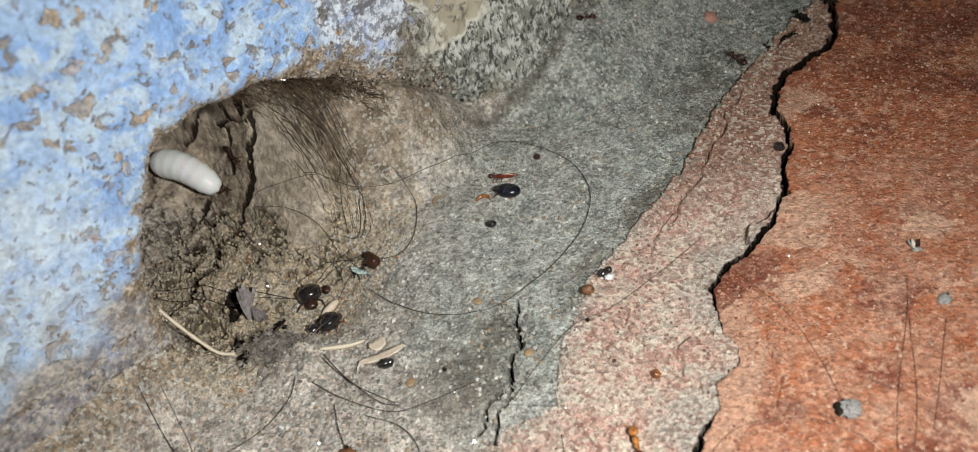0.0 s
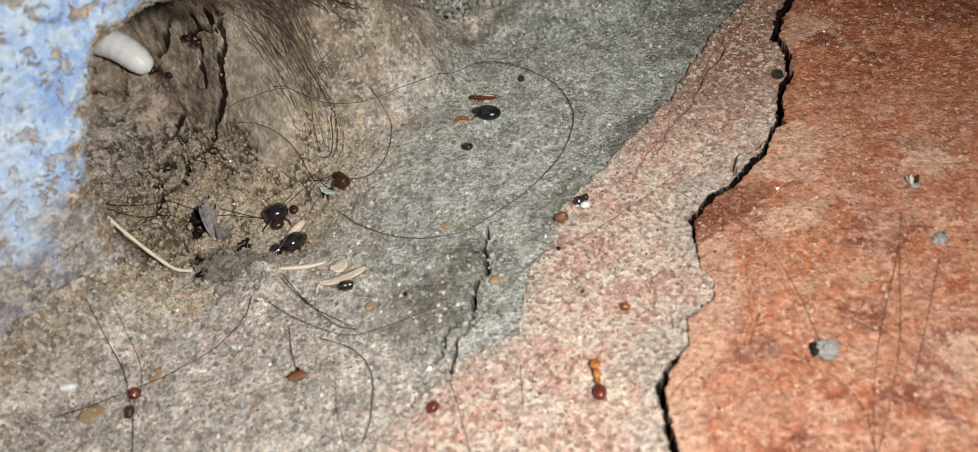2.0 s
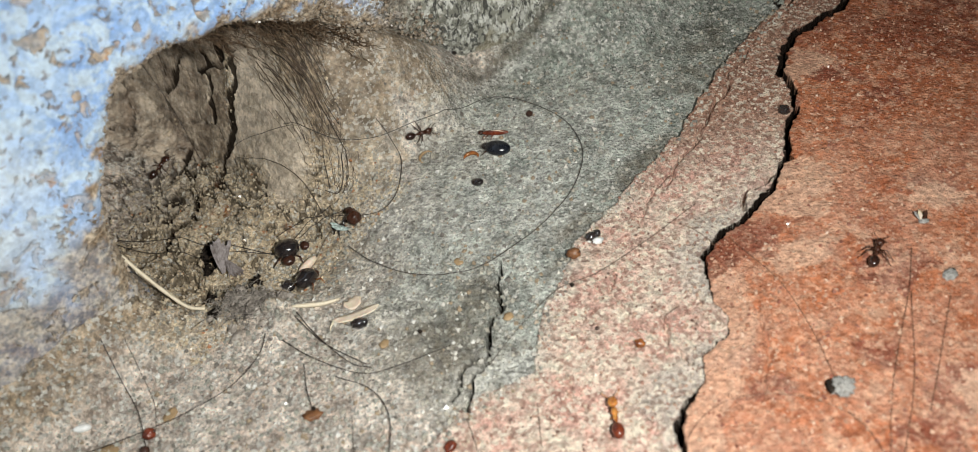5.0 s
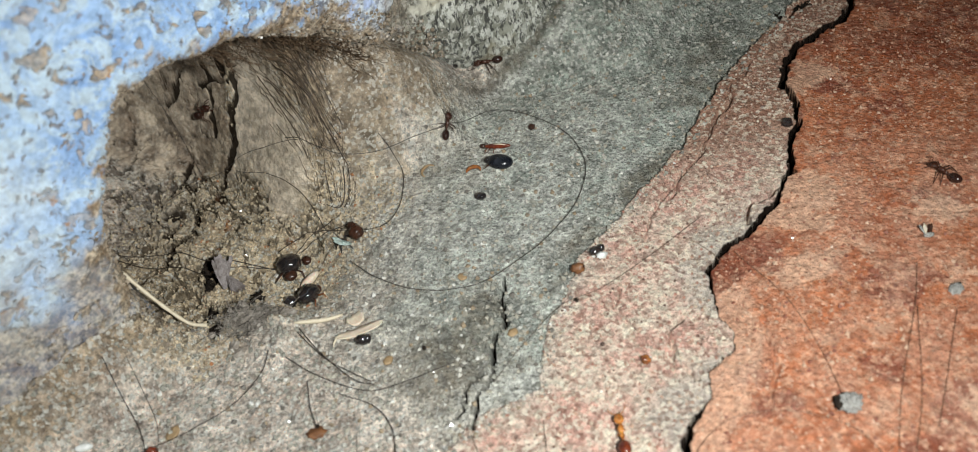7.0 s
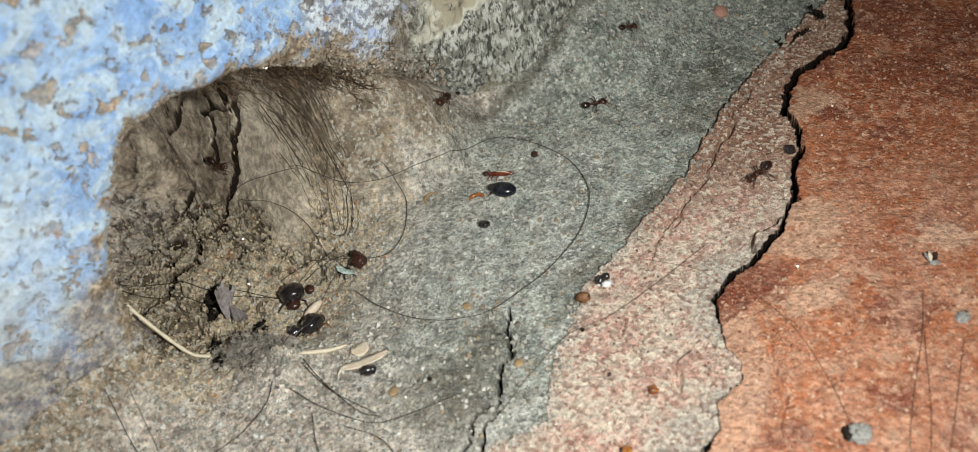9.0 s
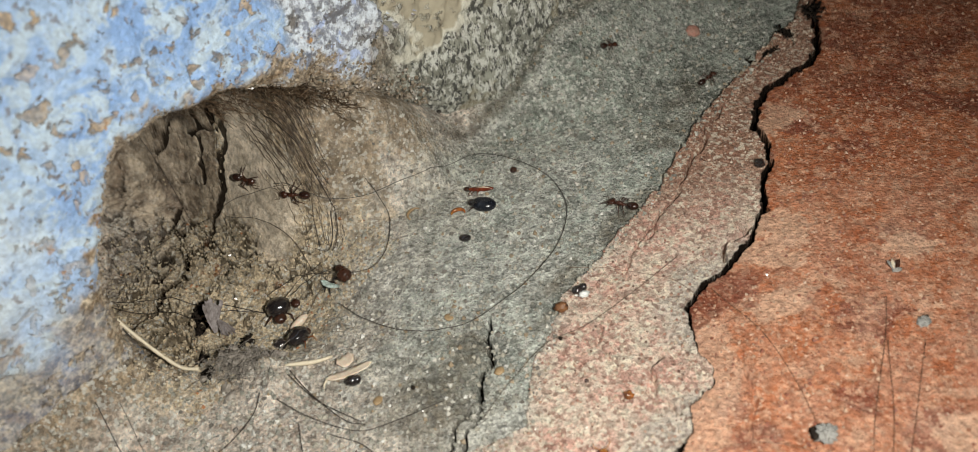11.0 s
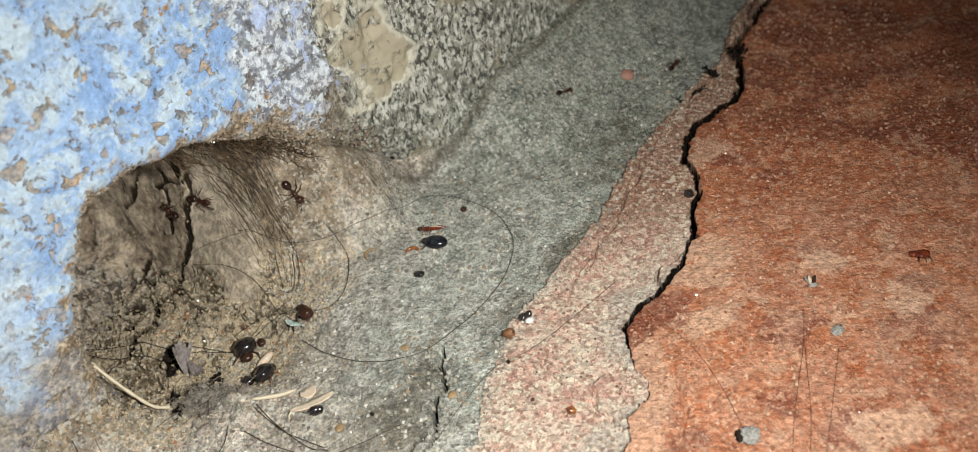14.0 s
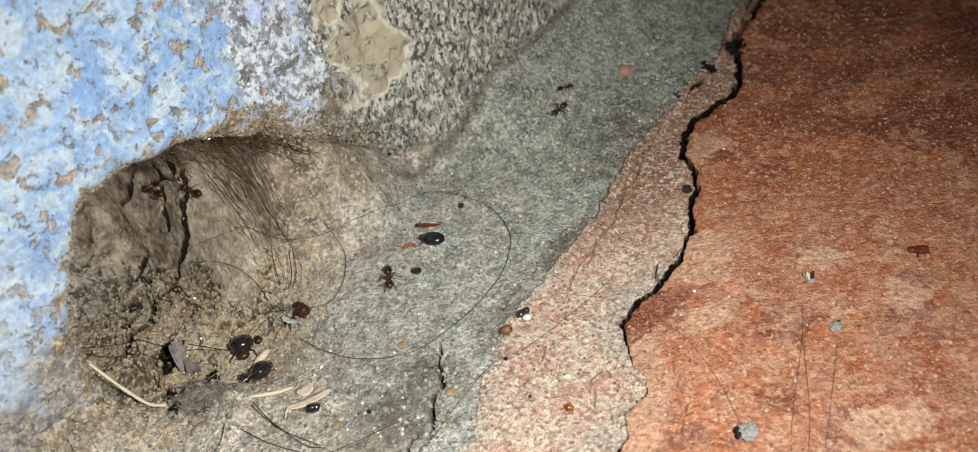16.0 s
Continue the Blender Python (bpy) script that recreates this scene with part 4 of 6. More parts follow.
def tube(bm, points, radius, sides=5, ends=True):
    """A tube through points in mm; radius is one number or one for each point."""
    pts = [Vector(p) for p in points]
    rings = []
    for i, p in enumerate(pts):
        t = (pts[min(i + 1, len(pts) - 1)] - pts[max(i - 1, 0)]).normalized()
        a = t.cross(Vector((0.13, 0.21, 0.97)))
        a = (a if a.length > 0.05 else t.cross(Vector((1, 0, 0)))).normalized()
        b = t.cross(a)
        r = radius if isinstance(radius, (int, float)) else radius[i]
        rings.append([bm.verts.new((p + r * (math.cos(w) * a + math.sin(w) * b)) * MM) for w in (2 * math.pi * j / sides for j in range(sides))])
    for p, q in zip(rings[:-1], rings[1:]):
        for j in range(sides):
            bm.faces.new((p[j], p[(j + 1) % sides], q[(j + 1) % sides], q[j]))
    if ends:
        bm.faces.new(list(reversed(rings[0])))
        bm.faces.new(rings[-1])


def done(name, bm):
    bmesh.ops.recalc_face_normals(bm, faces=bm.faces)
    me = bpy.data.meshes.new(name)
    bm.to_mesh(me)
    bm.free()
    me.polygons.foreach_set("use_smooth", np.ones(len(me.polygons), bool))
    return me


def made(name, material, parent, build, label=""):
    """One mesh part from a function that fills a bmesh."""
    bm = bmesh.new()
    build(bm)
    return part(name, done(name, bm), material, parent, label)


def thing(name, m, label, category, group=""):
    ob = new(name)
    ob.empty_display_size = 0.001
    ob.matrix_world = m
    return tagged(ob, label, category, group)


def plate(bm, outline, thick, bend=0.0, rough=0.1, seed=0, n=7):
    """A thin curled flake: outline(u) gives half its width along -1..1, length taken as 1 mm each side scaled by the outline."""
    length, width = outline
    top, low = [], []
    for i in range(n):
        u = 2 * i / (n - 1) - 1
        w = width * math.sqrt(max(0.02, 1 - abs(u) ** 2.4))
        ra, rb = [], []
        for j in (-1, -0.4, 0.3, 1):
            z = bend * u * u + 0.25 * bend * j * j + rough * noise.noise(Vector((u * 2, j * 2, seed)))
            x = u * length + rough * noise.noise(Vector((u * 3, j * 3, seed + 5)))
            ra.append(bm.verts.new(Vector((x, j * w * (1 + rough * noise.noise(Vector((u * 4, seed, j)))), z + thick)) * MM))
            rb.append(bm.verts.new(Vector((x, j * w, z)) * MM))
        top.append(ra)
        low.append(rb)
    for i in range(n - 1):
        for j in range(3):
            bm.faces.new((top[i][j], top[i + 1][j], top[i + 1][j + 1], top[i][j + 1]))
            bm.faces.new((low[i][j + 1], low[i + 1][j + 1], low[i + 1][j], low[i][j]))
        bm.faces.new((low[i][0], low[i + 1][0], top[i + 1][0], top[i][0]))
        bm.faces.new((top[i][3], top[i + 1][3], low[i + 1][3], low[i][3]))
    for i in (0, n - 1):
        for j in range(3):
            bm.faces.new((top[i][j], top[i][j + 1], low[i][j + 1], low[i][j]))


# ---- the ants ----
LEGS = [(0.42, 1, 38), (0.20, 1, 92), (0.0, 1, 145), (0.42, -1, -38), (0.20, -1, -92), (0.0, -1, -145)]


def ant(m, label, size=1.0, skin=None, dark=None, name="ant", group="live ants", legs=True):
    """An ant about 3.6 mm long, facing +x, its feet at z = 0."""
    skin, dark = skin or ANT_SKIN, dark or ANT_DARK
    ob = thing(name, m, label, "ant", group)
    s, h = size, 0.55 * size

    def thorax(bm):
        ball(bm, (0.28 * s, 0, h + 0.10 * s), (0.44 * s, 0.25 * s, 0.25 * s), (0, 8, 0))
        ball(bm, (-0.22 * s, 0, h + 0.02 * s), (0.30 * s, 0.19 * s, 0.19 * s))
        ball(bm, (-0.58 * s, 0, h + 0.05 * s), (0.13 * s, 0.11 * s, 0.18 * s), (0, 0, 0), 0, 2)

    def head(bm):
        ball(bm, (1.12 * s, 0, h + 0.06 * s), (0.46 * s, 0.40 * s, 0.30 * s), (0, 18, 0))

    def jaws(bm):
        for y in (-1, 1):
            tube(bm, [(1.48 * s, 0.12 * y * s, h - 0.10 * s), (1.68 * s, 0.14 * y * s, h - 0.16 * s), (1.74 * s, 0.02 * y * s, h - 0.17 * s)], [0.07 * s, 0.055 * s, 0.02 * s], 5)

    def abdomen(bm):
        ball(bm, (-1.28 * s, 0, h + 0.06 * s), (0.66 * s, 0.47 * s, 0.44 * s), (0, 6, 0))

    made("thorax", skin, ob, thorax)
    skull = made("head", skin, ob, head)
    made("jaws", skin, skull, jaws)
    made("abdomen", dark, ob, abdomen)
    for y in (-1, 1):
        made("eye", BLACK_SHELL, skull, lambda bm: ball(bm, (1.2 * s, 0.34 * y * s, h + 0.16 * s), (0.09 * s, 0.06 * s, 0.08 * s), (0, 0, 0), 0, 2), "black eye")
        made("antenna", skin, skull, lambda bm: tube(bm, [(1.42 * s, 0.16 * y * s, h + 0.12 * s), (1.62 * s, 0.52 * y * s, h + 0.30 * s), (2.05 * s, 0.66 * y * s, h + 0.05 * s), (2.32 * s, 0.62 * y * s, h - 0.08 * s)], [0.035 * s, 0.035 * s, 0.04 * s, 0.03 * s], 5))
    for x, y, a in LEGS if legs else []:
        ca, sa = math.cos(radians(a)), math.sin(radians(a))
        leg = made("leg", skin, ob, lambda bm: tube(bm, [(0, 0, 0), (0.62 * s * ca, 0.62 * s * sa, 0.34 * s), (1.12 * s * ca, 1.12 * s * sa, -0.22 * s), (1.50 * s * ca, 1.50 * s * sa, -h + 0.03 * s)], [0.07 * s, 0.062 * s, 0.04 * s, 0.022 * s], 5))
        leg.location = Vector((x * s, 0.14 * y * s, h)) * MM
    return ob


ANT_LABEL = "dark red-brown ant walking over dusty concrete"
ant_roads = {}
ant_roads['one'] = [(0, 24, -60), (1.5, 25, -56), (2.5, 26.6, -49), (2.7, 26.6, -46.2), (2.8, 26.5, -43.6), (2.9, 27.3, -42.2), (3.1, 27.2, -42.8), (3.2, 27.6, -42.8), (4.2, 32, -33), (5.3, 38.9, -21.1), (5.5, 39.8, -19.5), (5.7, 41.7, -17.6), (5.9, 44.8, -15.0), (6.1, 47.7, -14.8), (6.3, 49.0, -15.1), (6.7, 49.2, -14.9), (6.9, 48.1, -14.1), (7.0, 47.5, -12.8), (7.1, 46.6, -10.7), (7.3, 42.9, -7.0), (7.5, 39.9, -2.1), (7.7, 35.4, -1.9), (7.9, 34.8, -1.0), (8.2, 34.6, -0.9), (9.3, 28, -6), (10.3, 20.2, -11.7), (10.5, 25.6, -8.6), (10.7, 23.6, -9.4)]
ant_roads['one'] += [(10.9, 17.6, -8.3), (11.1, 16.0, -0.6), (11.3, 11.0, 8.9), (11.5, 9.4, 13.3), (11.7, 5.4, 13.8), (11.9, -2.3, 11.6), (12.1, -5.4, 7.5), (12.3, -7.4, 6.9), (12.5, -8.8, 7.5), (12.7, -11.2, 5.2), (12.9, -13.0, 4.0), (13.1, -13.8, 3.9), (13.3, -15.1, 3.3), (13.5, -16.4, 2.3), (13.9, -16.3, 2.2), (14.1, -15.9, 2.2), (14.5, -16.3, 1.3), (14.9, -18.1, 0.0), (15.1, -17.6, -0.6), (15.3, -14.9, 0.3), (15.5, -11.7, 1.4), (15.6, -8.8, 1.9), (15.7, -6.4, 0.5), (15.8, -6.0, -1.2), (16.0, -5.8, -6.4)]
ant_roads['two'] = [(0.0, -35.1, 10.8), (0.5, -36.0, 11.7), (1.0, -36.5, 12.2), (1.5, -38.9, 14.6), (2.0, -35.7, 12.6), (2.2, -33.5, 10.8), (2.5, -32.7, 9.5), (2.8, -30.9, 8.3), (3.0, -30.7, 7.8), (3.1, -28.4, 5.7), (3.2, -26.0, 3.0), (4.2, -16, 1.5), (5.3, -6.4, 3.1), (5.5, -6.4, 2.7), (5.7, -7.2, -0.3), (5.9, -6.4, -1.0), (6.1, -6.6, -1.3), (6.3, -6.9, 1.2), (6.5, -5.4, 4.2), (6.7, -4.8, 5.0), (6.9, -5.4, 4.6), (7.0, -5.8, 4.9), (7.1, -5.3, 5.8), (7.3, -3.7, 10.0), (7.5, -1.1, 12.8), (7.7, 0.8, 12.6), (7.9, 5.2, 13.9), (8.1, 6.0, 14.1)]
ant_roads['two'] += [(8.2, 5.0, 12.9), (10.3, 27.3, 14.9), (10.5, 28.2, 17.8), (10.7, 31.7, 18.7), (10.9, 32.9, 18.6), (11.1, 33.8, 18.8), (11.3, 34.6, 21.9), (11.5, 35.7, 21.4), (11.7, 38.4, 23.1), (11.9, 38.6, 23.6), (12.1, 39.7, 25.0), (12.3, 39.2, 23.8), (12.5, 39.5, 24.0), (12.7, 38.5, 21.2), (12.9, 38.9, 22.2), (13.3, 38.7, 23.5), (13.5, 37.4, 26.3), (13.7, 37.8, 27.4), (13.9, 40.6, 29.0), (14.1, 42.9, 32.7), (14.3, 45.2, 34.0), (14.5, 44.5, 34.0), (14.7, 42.0, 32.4), (14.9, 36.6, 30.3), (15.1, 30.8, 26.6), (15.3, 26.2, 23.6), (15.5, 25.0, 23.2), (15.6, 25.4, 23.5)]
ant_roads['two'] += [(15.8, 25.2, 23.5), (16.0, 21.1, 19.7)]
ant_roads['three'] = [(0, 34.8, 19.3), (1, 31, 30), (4.5, 14, 30), (5.8, 9.5, 23), (6.1, 9.9, 19.8), (6.3, 11.0, 17.2), (6.5, 10.6, 16.6), (6.7, 7.4, 16.2), (7.0, 0.0, 16.3), (7.1, -0.3, 16.3), (7.3, -2.0, 14.9), (7.5, 0.7, 15.3), (7.7, 1.2, 15.1), (8.1, 0.1, 15.2), (8.2, -0.7, 15.0), (10.3, -14.9, 2.1), (10.5, -17.9, 1.3), (10.7, -19.2, 0.9), (10.9, -21.3, 0.4), (11.1, -22.6, 0.9), (11.3, -23.3, 1.9), (11.5, -25.1, 2.7), (11.7, -25.3, 2.6), (11.9, -25.1, 2.7), (12.1, -25.7, 2.9), (12.3, -26.8, 2.9), (12.5, -26.8, 3.0), (12.7, -28.4, 2.8)]
ant_roads['three'] += [(12.9, -31.2, 5.0), (13.1, -33.5, 7.0), (13.3, -33.0, 7.1), (13.7, -33.8, 9.4), (13.9, -34.9, 11.0), (14.1, -34.7, 10.9), (14.3, -35.0, 11.1), (14.5, -34.9, 10.9), (14.7, -35.5, 11.4), (14.9, -35.0, 11.1), (15.5, -35.2, 11.3), (15.8, -34.7, 11.3), (16.0, -36.2, 12.8)]
ant_roads['four'] = [(0, -60, -4), (4, -60, -4), (5.3, -42.3, 15.5), (5.5, -40.5, 14.9), (6.1, -39.9, 14.4), (6.5, -37.5, 13.1), (6.9, -36.4, 11.8), (7.1, -37.1, 12.8), (7.5, -37.7, 12.6), (7.9, -39.6, 12.4), (8.2, -39.5, 12.5), (10.3, -29.1, 5.9), (10.5, -29.2, 6.1), (10.7, -28.5, 5.3), (10.9, -29.0, 5.5), (11.1, -27.9, 4.9), (11.3, -28.1, 5.5), (11.5, -29.1, 5.9), (12.1, -30.3, 7.2), (12.3, -31.0, 7.7), (12.5, -29.8, 7.4), (12.7, -30.0, 7.3), (13.1, -29.5, 7.4), (13.3, -28.8, 7.2), (13.5, -28.9, 7.4), (13.7, -29.5, 7.7), (13.9, -29.0, 7.4), (14.5, -28.7, 7.2)]
ant_roads['four'] += [(15.0, -28.7, 7.4), (15.5, -29.7, 8.1), (16.0, -29.5, 8.2)]
ant_roads['six'] = [(0, 120, 0), (11.5, 100, 8), (12.3, 87, 14), (12.5, 81.6, 15.6), (12.7, 75.8, 19.3), (12.9, 76.7, 27.5), (13.1, 76.0, 31.0), (13.6, 76, 46), (16, 78, 90)]
ant_roads['seven'] = [(0, 14.6, 23.2), (3, 17, 23), (7.5, 19.3, 22.6), (8.0, 19.4, 22.2), (10.5, 19.2, 22.5), (11.0, 20.2, 22.8), (11.5, 20.8, 22.9), (12.5, 21.2, 23.2), (14.0, 22.6, 23.6), (16.0, 23.1, 23.7)]

ants = {}
for who, road in ant_roads.items():
    ants[who] = ant(stand(road[0][1], road[0][2]), ANT_LABEL, {"two": 1.0, "seven": 0.88}.get(who, 1.12))
GRUB_ROAD = [(0.0, -43.0, 15.0), (0.2, -42.1, 14.1), (0.4, -42.1, 14.6), (0.6, -45.5, 16.7), (0.8, -45.3, 17.0), (1.0, -44.7, 16.3), (1.2, -45.4, 16.9), (1.4, -46.3, 17.3), (1.6, -46.1, 17.4), (1.8, -46.7, 18.1), (2.0, -48.1, 18.8), (2.2, -48.1, 19.1), (2.4, -49.6, 19.4), (2.6, -50.9, 19.6), (2.8, -52.2, 19.8), (3.0, -53.8, 20.0), (4, -58, 18), (6, -62, 17), (16, -62, 17)]

carrier = ant(stand(-39, 12), "dark red-brown ant hauling a white grub into the hollow", 0.95)


def grub(m):
    ob = thing("grub", m, "plump white grub hauled across the earth hollow", "grub")

    def body(bm):
        pts, rad = [], []
        for i in range(25):
            u = i / 24
            pts.append((11.0 * (u - 0.5), 1.3 * math.sin(math.pi * u) - 0.4, 2.0 + 0.2 * math.sin(math.pi * u)))
            rad.append(2.25 * (max(0.0, 1 - abs(2 * u - 1) ** 5)) ** 0.5 * (1 - 0.03 * math.cos(u * 2 * math.pi * 8)) * (1.0 - 0.22 * u) + 0.02)
        tube(bm, pts, rad, 18)

    made("body", GRUB, ob, body)
    made("head", BROWN_SHELL, ob, lambda bm: ball(bm, (5.5, -0.4, 1.7), (0.4, 0.45, 0.4), (0, 0, 0), 0.05))
    return ob


the_grub = grub(stand(-43.1, 14.7))

# ---- husks and shells ----
def lie(x, y, *rest):
    """The pose of a small thing whose middle shows over (x, y): it stands a little nearer than its crown."""
    return stand(x + 0.3, y - 0.5, *rest)


ob = thing("beetle_shell", lie(0.0, -0.2, -18), "glossy black oval beetle shell on grey concrete", "shell")
made("wing_case", BLUE_SHELL, ob, lambda bm: ball(bm, (0.1, 0, 0.55), (1.6, 1.05, 0.8), (0, 0, 0), 0.03))
made("collar", BLACK_SHELL, ob, lambda bm: ball(bm, (-1.45, 0.25, 0.45), (0.6, 0.5, 0.4), (0, 0, 20), 0.1, 2))
made("leg", BROWN_SHELL, ob, lambda bm: tube(bm, [(-1.2, -0.4, 0.3), (-1.6, -0.9, 0.15), (-1.8, -0.9, 0.02)], [0.1, 0.07, 0.03]))

ob = thing("shell_fragment", lie(-2.7, -5.1, -25), "small glossy black shell fragment on concrete", "shell")
made("shell", BLACK_SHELL, ob, lambda bm: ball(bm, (0.1, 0, 0.3), (0.75, 0.52, 0.42), (0, 0, 10), 0.12))
# a white lump stands in for the shell's glint
made("tip", WHITE, ob, lambda bm: ball(bm, (-0.5, -0.08, 0.3), (0.22, 0.18, 0.16), (0, 0, 0), 0.2, 2), "white glint modelled on the shell")

ob = thing("insect_husk", lie(-0.3, 3.1, -16), "slender red-brown insect husk with a pale stripe", "husk")
made("abdomen", RED_SHELL, ob, lambda bm: ball(bm, (0.3, 0, 0.4), (1.7, 0.36, 0.34), (0, 0, 0), 0.03))
made("head", BROWN_SHELL, ob, lambda bm: ball(bm, (-1.65, 0.1, 0.42), (0.42, 0.34, 0.3), (0, 0, 0), 0.05, 2))
made("wing", CREAM, ob, lambda bm: tube(bm, [(-0.2, -0.05, 0.74), (0.8, -0.12, 0.74), (1.7, -0.1, 0.5)], [0.06, 0.1, 0.05]), "pale wing stripe")
for x in (-0.9, -0.5, 0.2):
    made("leg", RED_SHELL, ob, lambda bm: tube(bm, [(x, -0.2, 0.35), (x - 0.25, -0.7, 0.3), (x - 0.3, -1.0, 0.03)], [0.06, 0.05, 0.03]))


def crescent(bm, radius=0.85, thick=0.24):
    pts = [(radius * math.cos(radians(a)), 0.8 * radius * math.sin(radians(a)), 0.25) for a in range(-15, 200, 18)]
    tube(bm, pts, [thick * math.sin(math.pi * (i + 0.6) / (len(pts) + 0.2)) + 0.03 for i in range(len(pts))], 8)


ob = thing("curved_husk", lie(-3.2, -0.7, 5), "small curved amber husk on concrete", "husk", "curved husks")
made("shell", AMBER, ob, crescent)
ob = thing("curved_husk", lie(-8.7, 0.6, 60), "faint tan curl of husk on concrete", "husk", "curved husks")
made("shell", TAN, ob, lambda bm: crescent(bm, 1.0, 0.16))


def bead(x, y, r, material, label, group="seeds and beads", squash=0.85, glint=None, heading=0.0, long=1.0):
    ob = thing("bead", lie(x, y, heading), label, "bead", group)
    made("shell", material, ob, lambda bm: ball(bm, (0, 0, r * squash * 0.85), (r * long, r, r * squash), (0, 0, 0), 0.3, 3, x))
    # a small brown knob; with glint given, a painted white highlight instead
    made("stalk_or_glint", glint or BROWN_SHELL, ob, lambda bm: ball(bm, (0.75 * r * long, 0.25 * r, r * squash), (0.35 * r, 0.3 * r, 0.25 * r), (0, 0, 0), 0.15, 2, y))
    return ob


bead(4.4, 6.1, 0.42, BROWN_SHELL, "tiny dark brown bead on concrete")
bead(-4.6, 16.2, 0.42, BLACK_SHELL, "tiny black bead at the foot of the wall")
bead(12.2, -31.0, 0.50, AMBER, "tiny amber bead on pink cement", glint=WHITE)
bead(34.0, -0.8, 0.62, BLACK_SHELL, "small black shell lodged in the crack", glint=WHITE)
bead(-6.2, -39.8, 0.5, RED_SHELL, "small red-brown seed on pale cement", long=1.3, heading=60)
bead(-35.7, -34.5, 0.6, RED_SHELL, "red-brown seed caught on a hair")
bead(-35.8, -36.4, 0.45, BROWN_SHELL, "dark brown seed caught on a hair", long=1.5, heading=80)
bead(7.3, -18.6, 0.6, RUST, "amber seed on the edge of the pink cement", long=1.25, heading=-15)
bead(8.4, -28.6, 0.22, BROWN_SHELL, "tiny brown speck of husk")
bead(6.6, -22.7, 0.22, SOIL_AND_SHADE, "tiny dark crumb of soil")
bead(-9.2, -26.2, 0.22, SOIL_AND_SHADE, "tiny dark crumb of soil")

ob = thing("amber_chip", lie(-0.2, -25.6, 40), "round amber chip beside a crack", "chip", "amber chips")
made("shell", TAN, ob, lambda bm: ball(bm, (0, 0, 0.12), (0.6, 0.5, 0.16), (0, 0, 0), 0.25, 2))
for x, y in ((-5.1, -17.2), (-12.9, -27.0)):
    ob2 = copy_thing(ob, lie(x, y, 10 * x))
ob = thing("amber_chip", lie(-19.6, -34.4, 10), "orange chip of husk with a hair stuck to it", "chip", "amber chips")
made("shell", RUST, ob, lambda bm: ball(bm, (0, 0, 0.2), (0.95, 0.62, 0.22), (0, 0, 0), 0.45, 3, 4))
made("stub", SOIL_AND_SHADE, ob, lambda bm: ball(bm, (0.2, 0.55, 0.45), (0.2, 0.2, 0.2), (0, 0, 0), 0.1, 2))

# the heap of black beads and husks by the hollow
ob = thing("black_bead", lie(-25.9, -9.6, 20), "large glossy black beetle with broken legs by the hollow", "beetle", "black beetles")
made("body", BLACK_SHELL, ob, lambda bm: ball(bm, (0, 0, 1.15), (1.45, 1.3, 1.15), (0, 0, 0), 0.14))
made("head", BROWN_SHELL, ob, lambda bm: ball(bm, (-0.2, -1.5, 0.7), (0.75, 0.7, 0.55), (0, 0, 0), 0.12))
for a in (-150, -60, 10, 60, 120):
    made("leg", BROWN_SHELL, ob, lambda bm: tube(bm, [(0.9 * math.cos(radians(a)), 0.9 * math.sin(radians(a)), 0.7), (1.9 * math.cos(radians(a + 8)), 1.9 * math.sin(radians(a + 8)), 0.7), (2.5 * math.cos(radians(a)), 2.5 * math.sin(radians(a)), 0.1)], [0.12, 0.1, 0.04]))
ob = thing("black_bead", lie(-22.6, -15.4, 60), "glossy black beetle lying on its side in dust", "beetle", "black beetles")
made("body", BLACK_SHELL, ob, lambda bm: ball(bm, (0, 0, 1.0), (1.45, 1.05, 1.0), (0, 0, 0), 0.14))
made("head", BROWN_SHELL, ob, lambda bm: ball(bm, (1.35, 0.2, 0.8), (0.5, 0.6, 0.5), (0, 0, 0), 0.1))
for a in (-110, -60, 70, 120):
    made("leg", AMBER, ob, lambda bm: tube(bm, [(0.8 * math.cos(radians(a)), 0.8 * math.sin(radians(a)), 0.5), (1.6 * math.cos(radians(a)), 1.6 * math.sin(radians(a)), 0.6), (2.1 * math.cos(radians(a - 12)), 2.1 * math.sin(radians(a - 12)), 0.05)], [0.1, 0.09, 0.04]))
bead(-25.3, -15.0, 0.75, BLACK_SHELL, "dark brown shell in the dust heap")
bead(-23.9, -8.6, 0.55, BROWN_SHELL, "small brown shell beside a black beetle")
ob = thing("cream_husk", lie(-23.3, -11.6, 35), "cream grain husk beside a black beetle", "husk")
made("shell", CREAM, ob, lambda bm: ball(bm, (0, 0, 0.5), (1.35, 0.55, 0.5), (0, -8, 0), 0.08))

ob = thing("green_beetle", lie(-18.4, -7.4, 8), "broken black beetle with an iridescent green wing", "beetle", "black beetles")
body = made("body", BROWN_SHELL, ob, lambda bm: (ball(bm, (1.3, -0.1, 0.8), (0.85, 0.95, 0.75), (0, 0, 0), 0.3, 3, 4), ball(bm, (0.9, 1.15, 0.75), (0.6, 0.75, 0.6), (0, 0, 15), 0.3, 3, 6)))
made("collar", BLACK_SHELL, body, lambda bm: ball(bm, (0.35, 0.45, 0.6), (0.7, 0.4, 0.4), (0, 0, -30), 0.4, 3, 8))
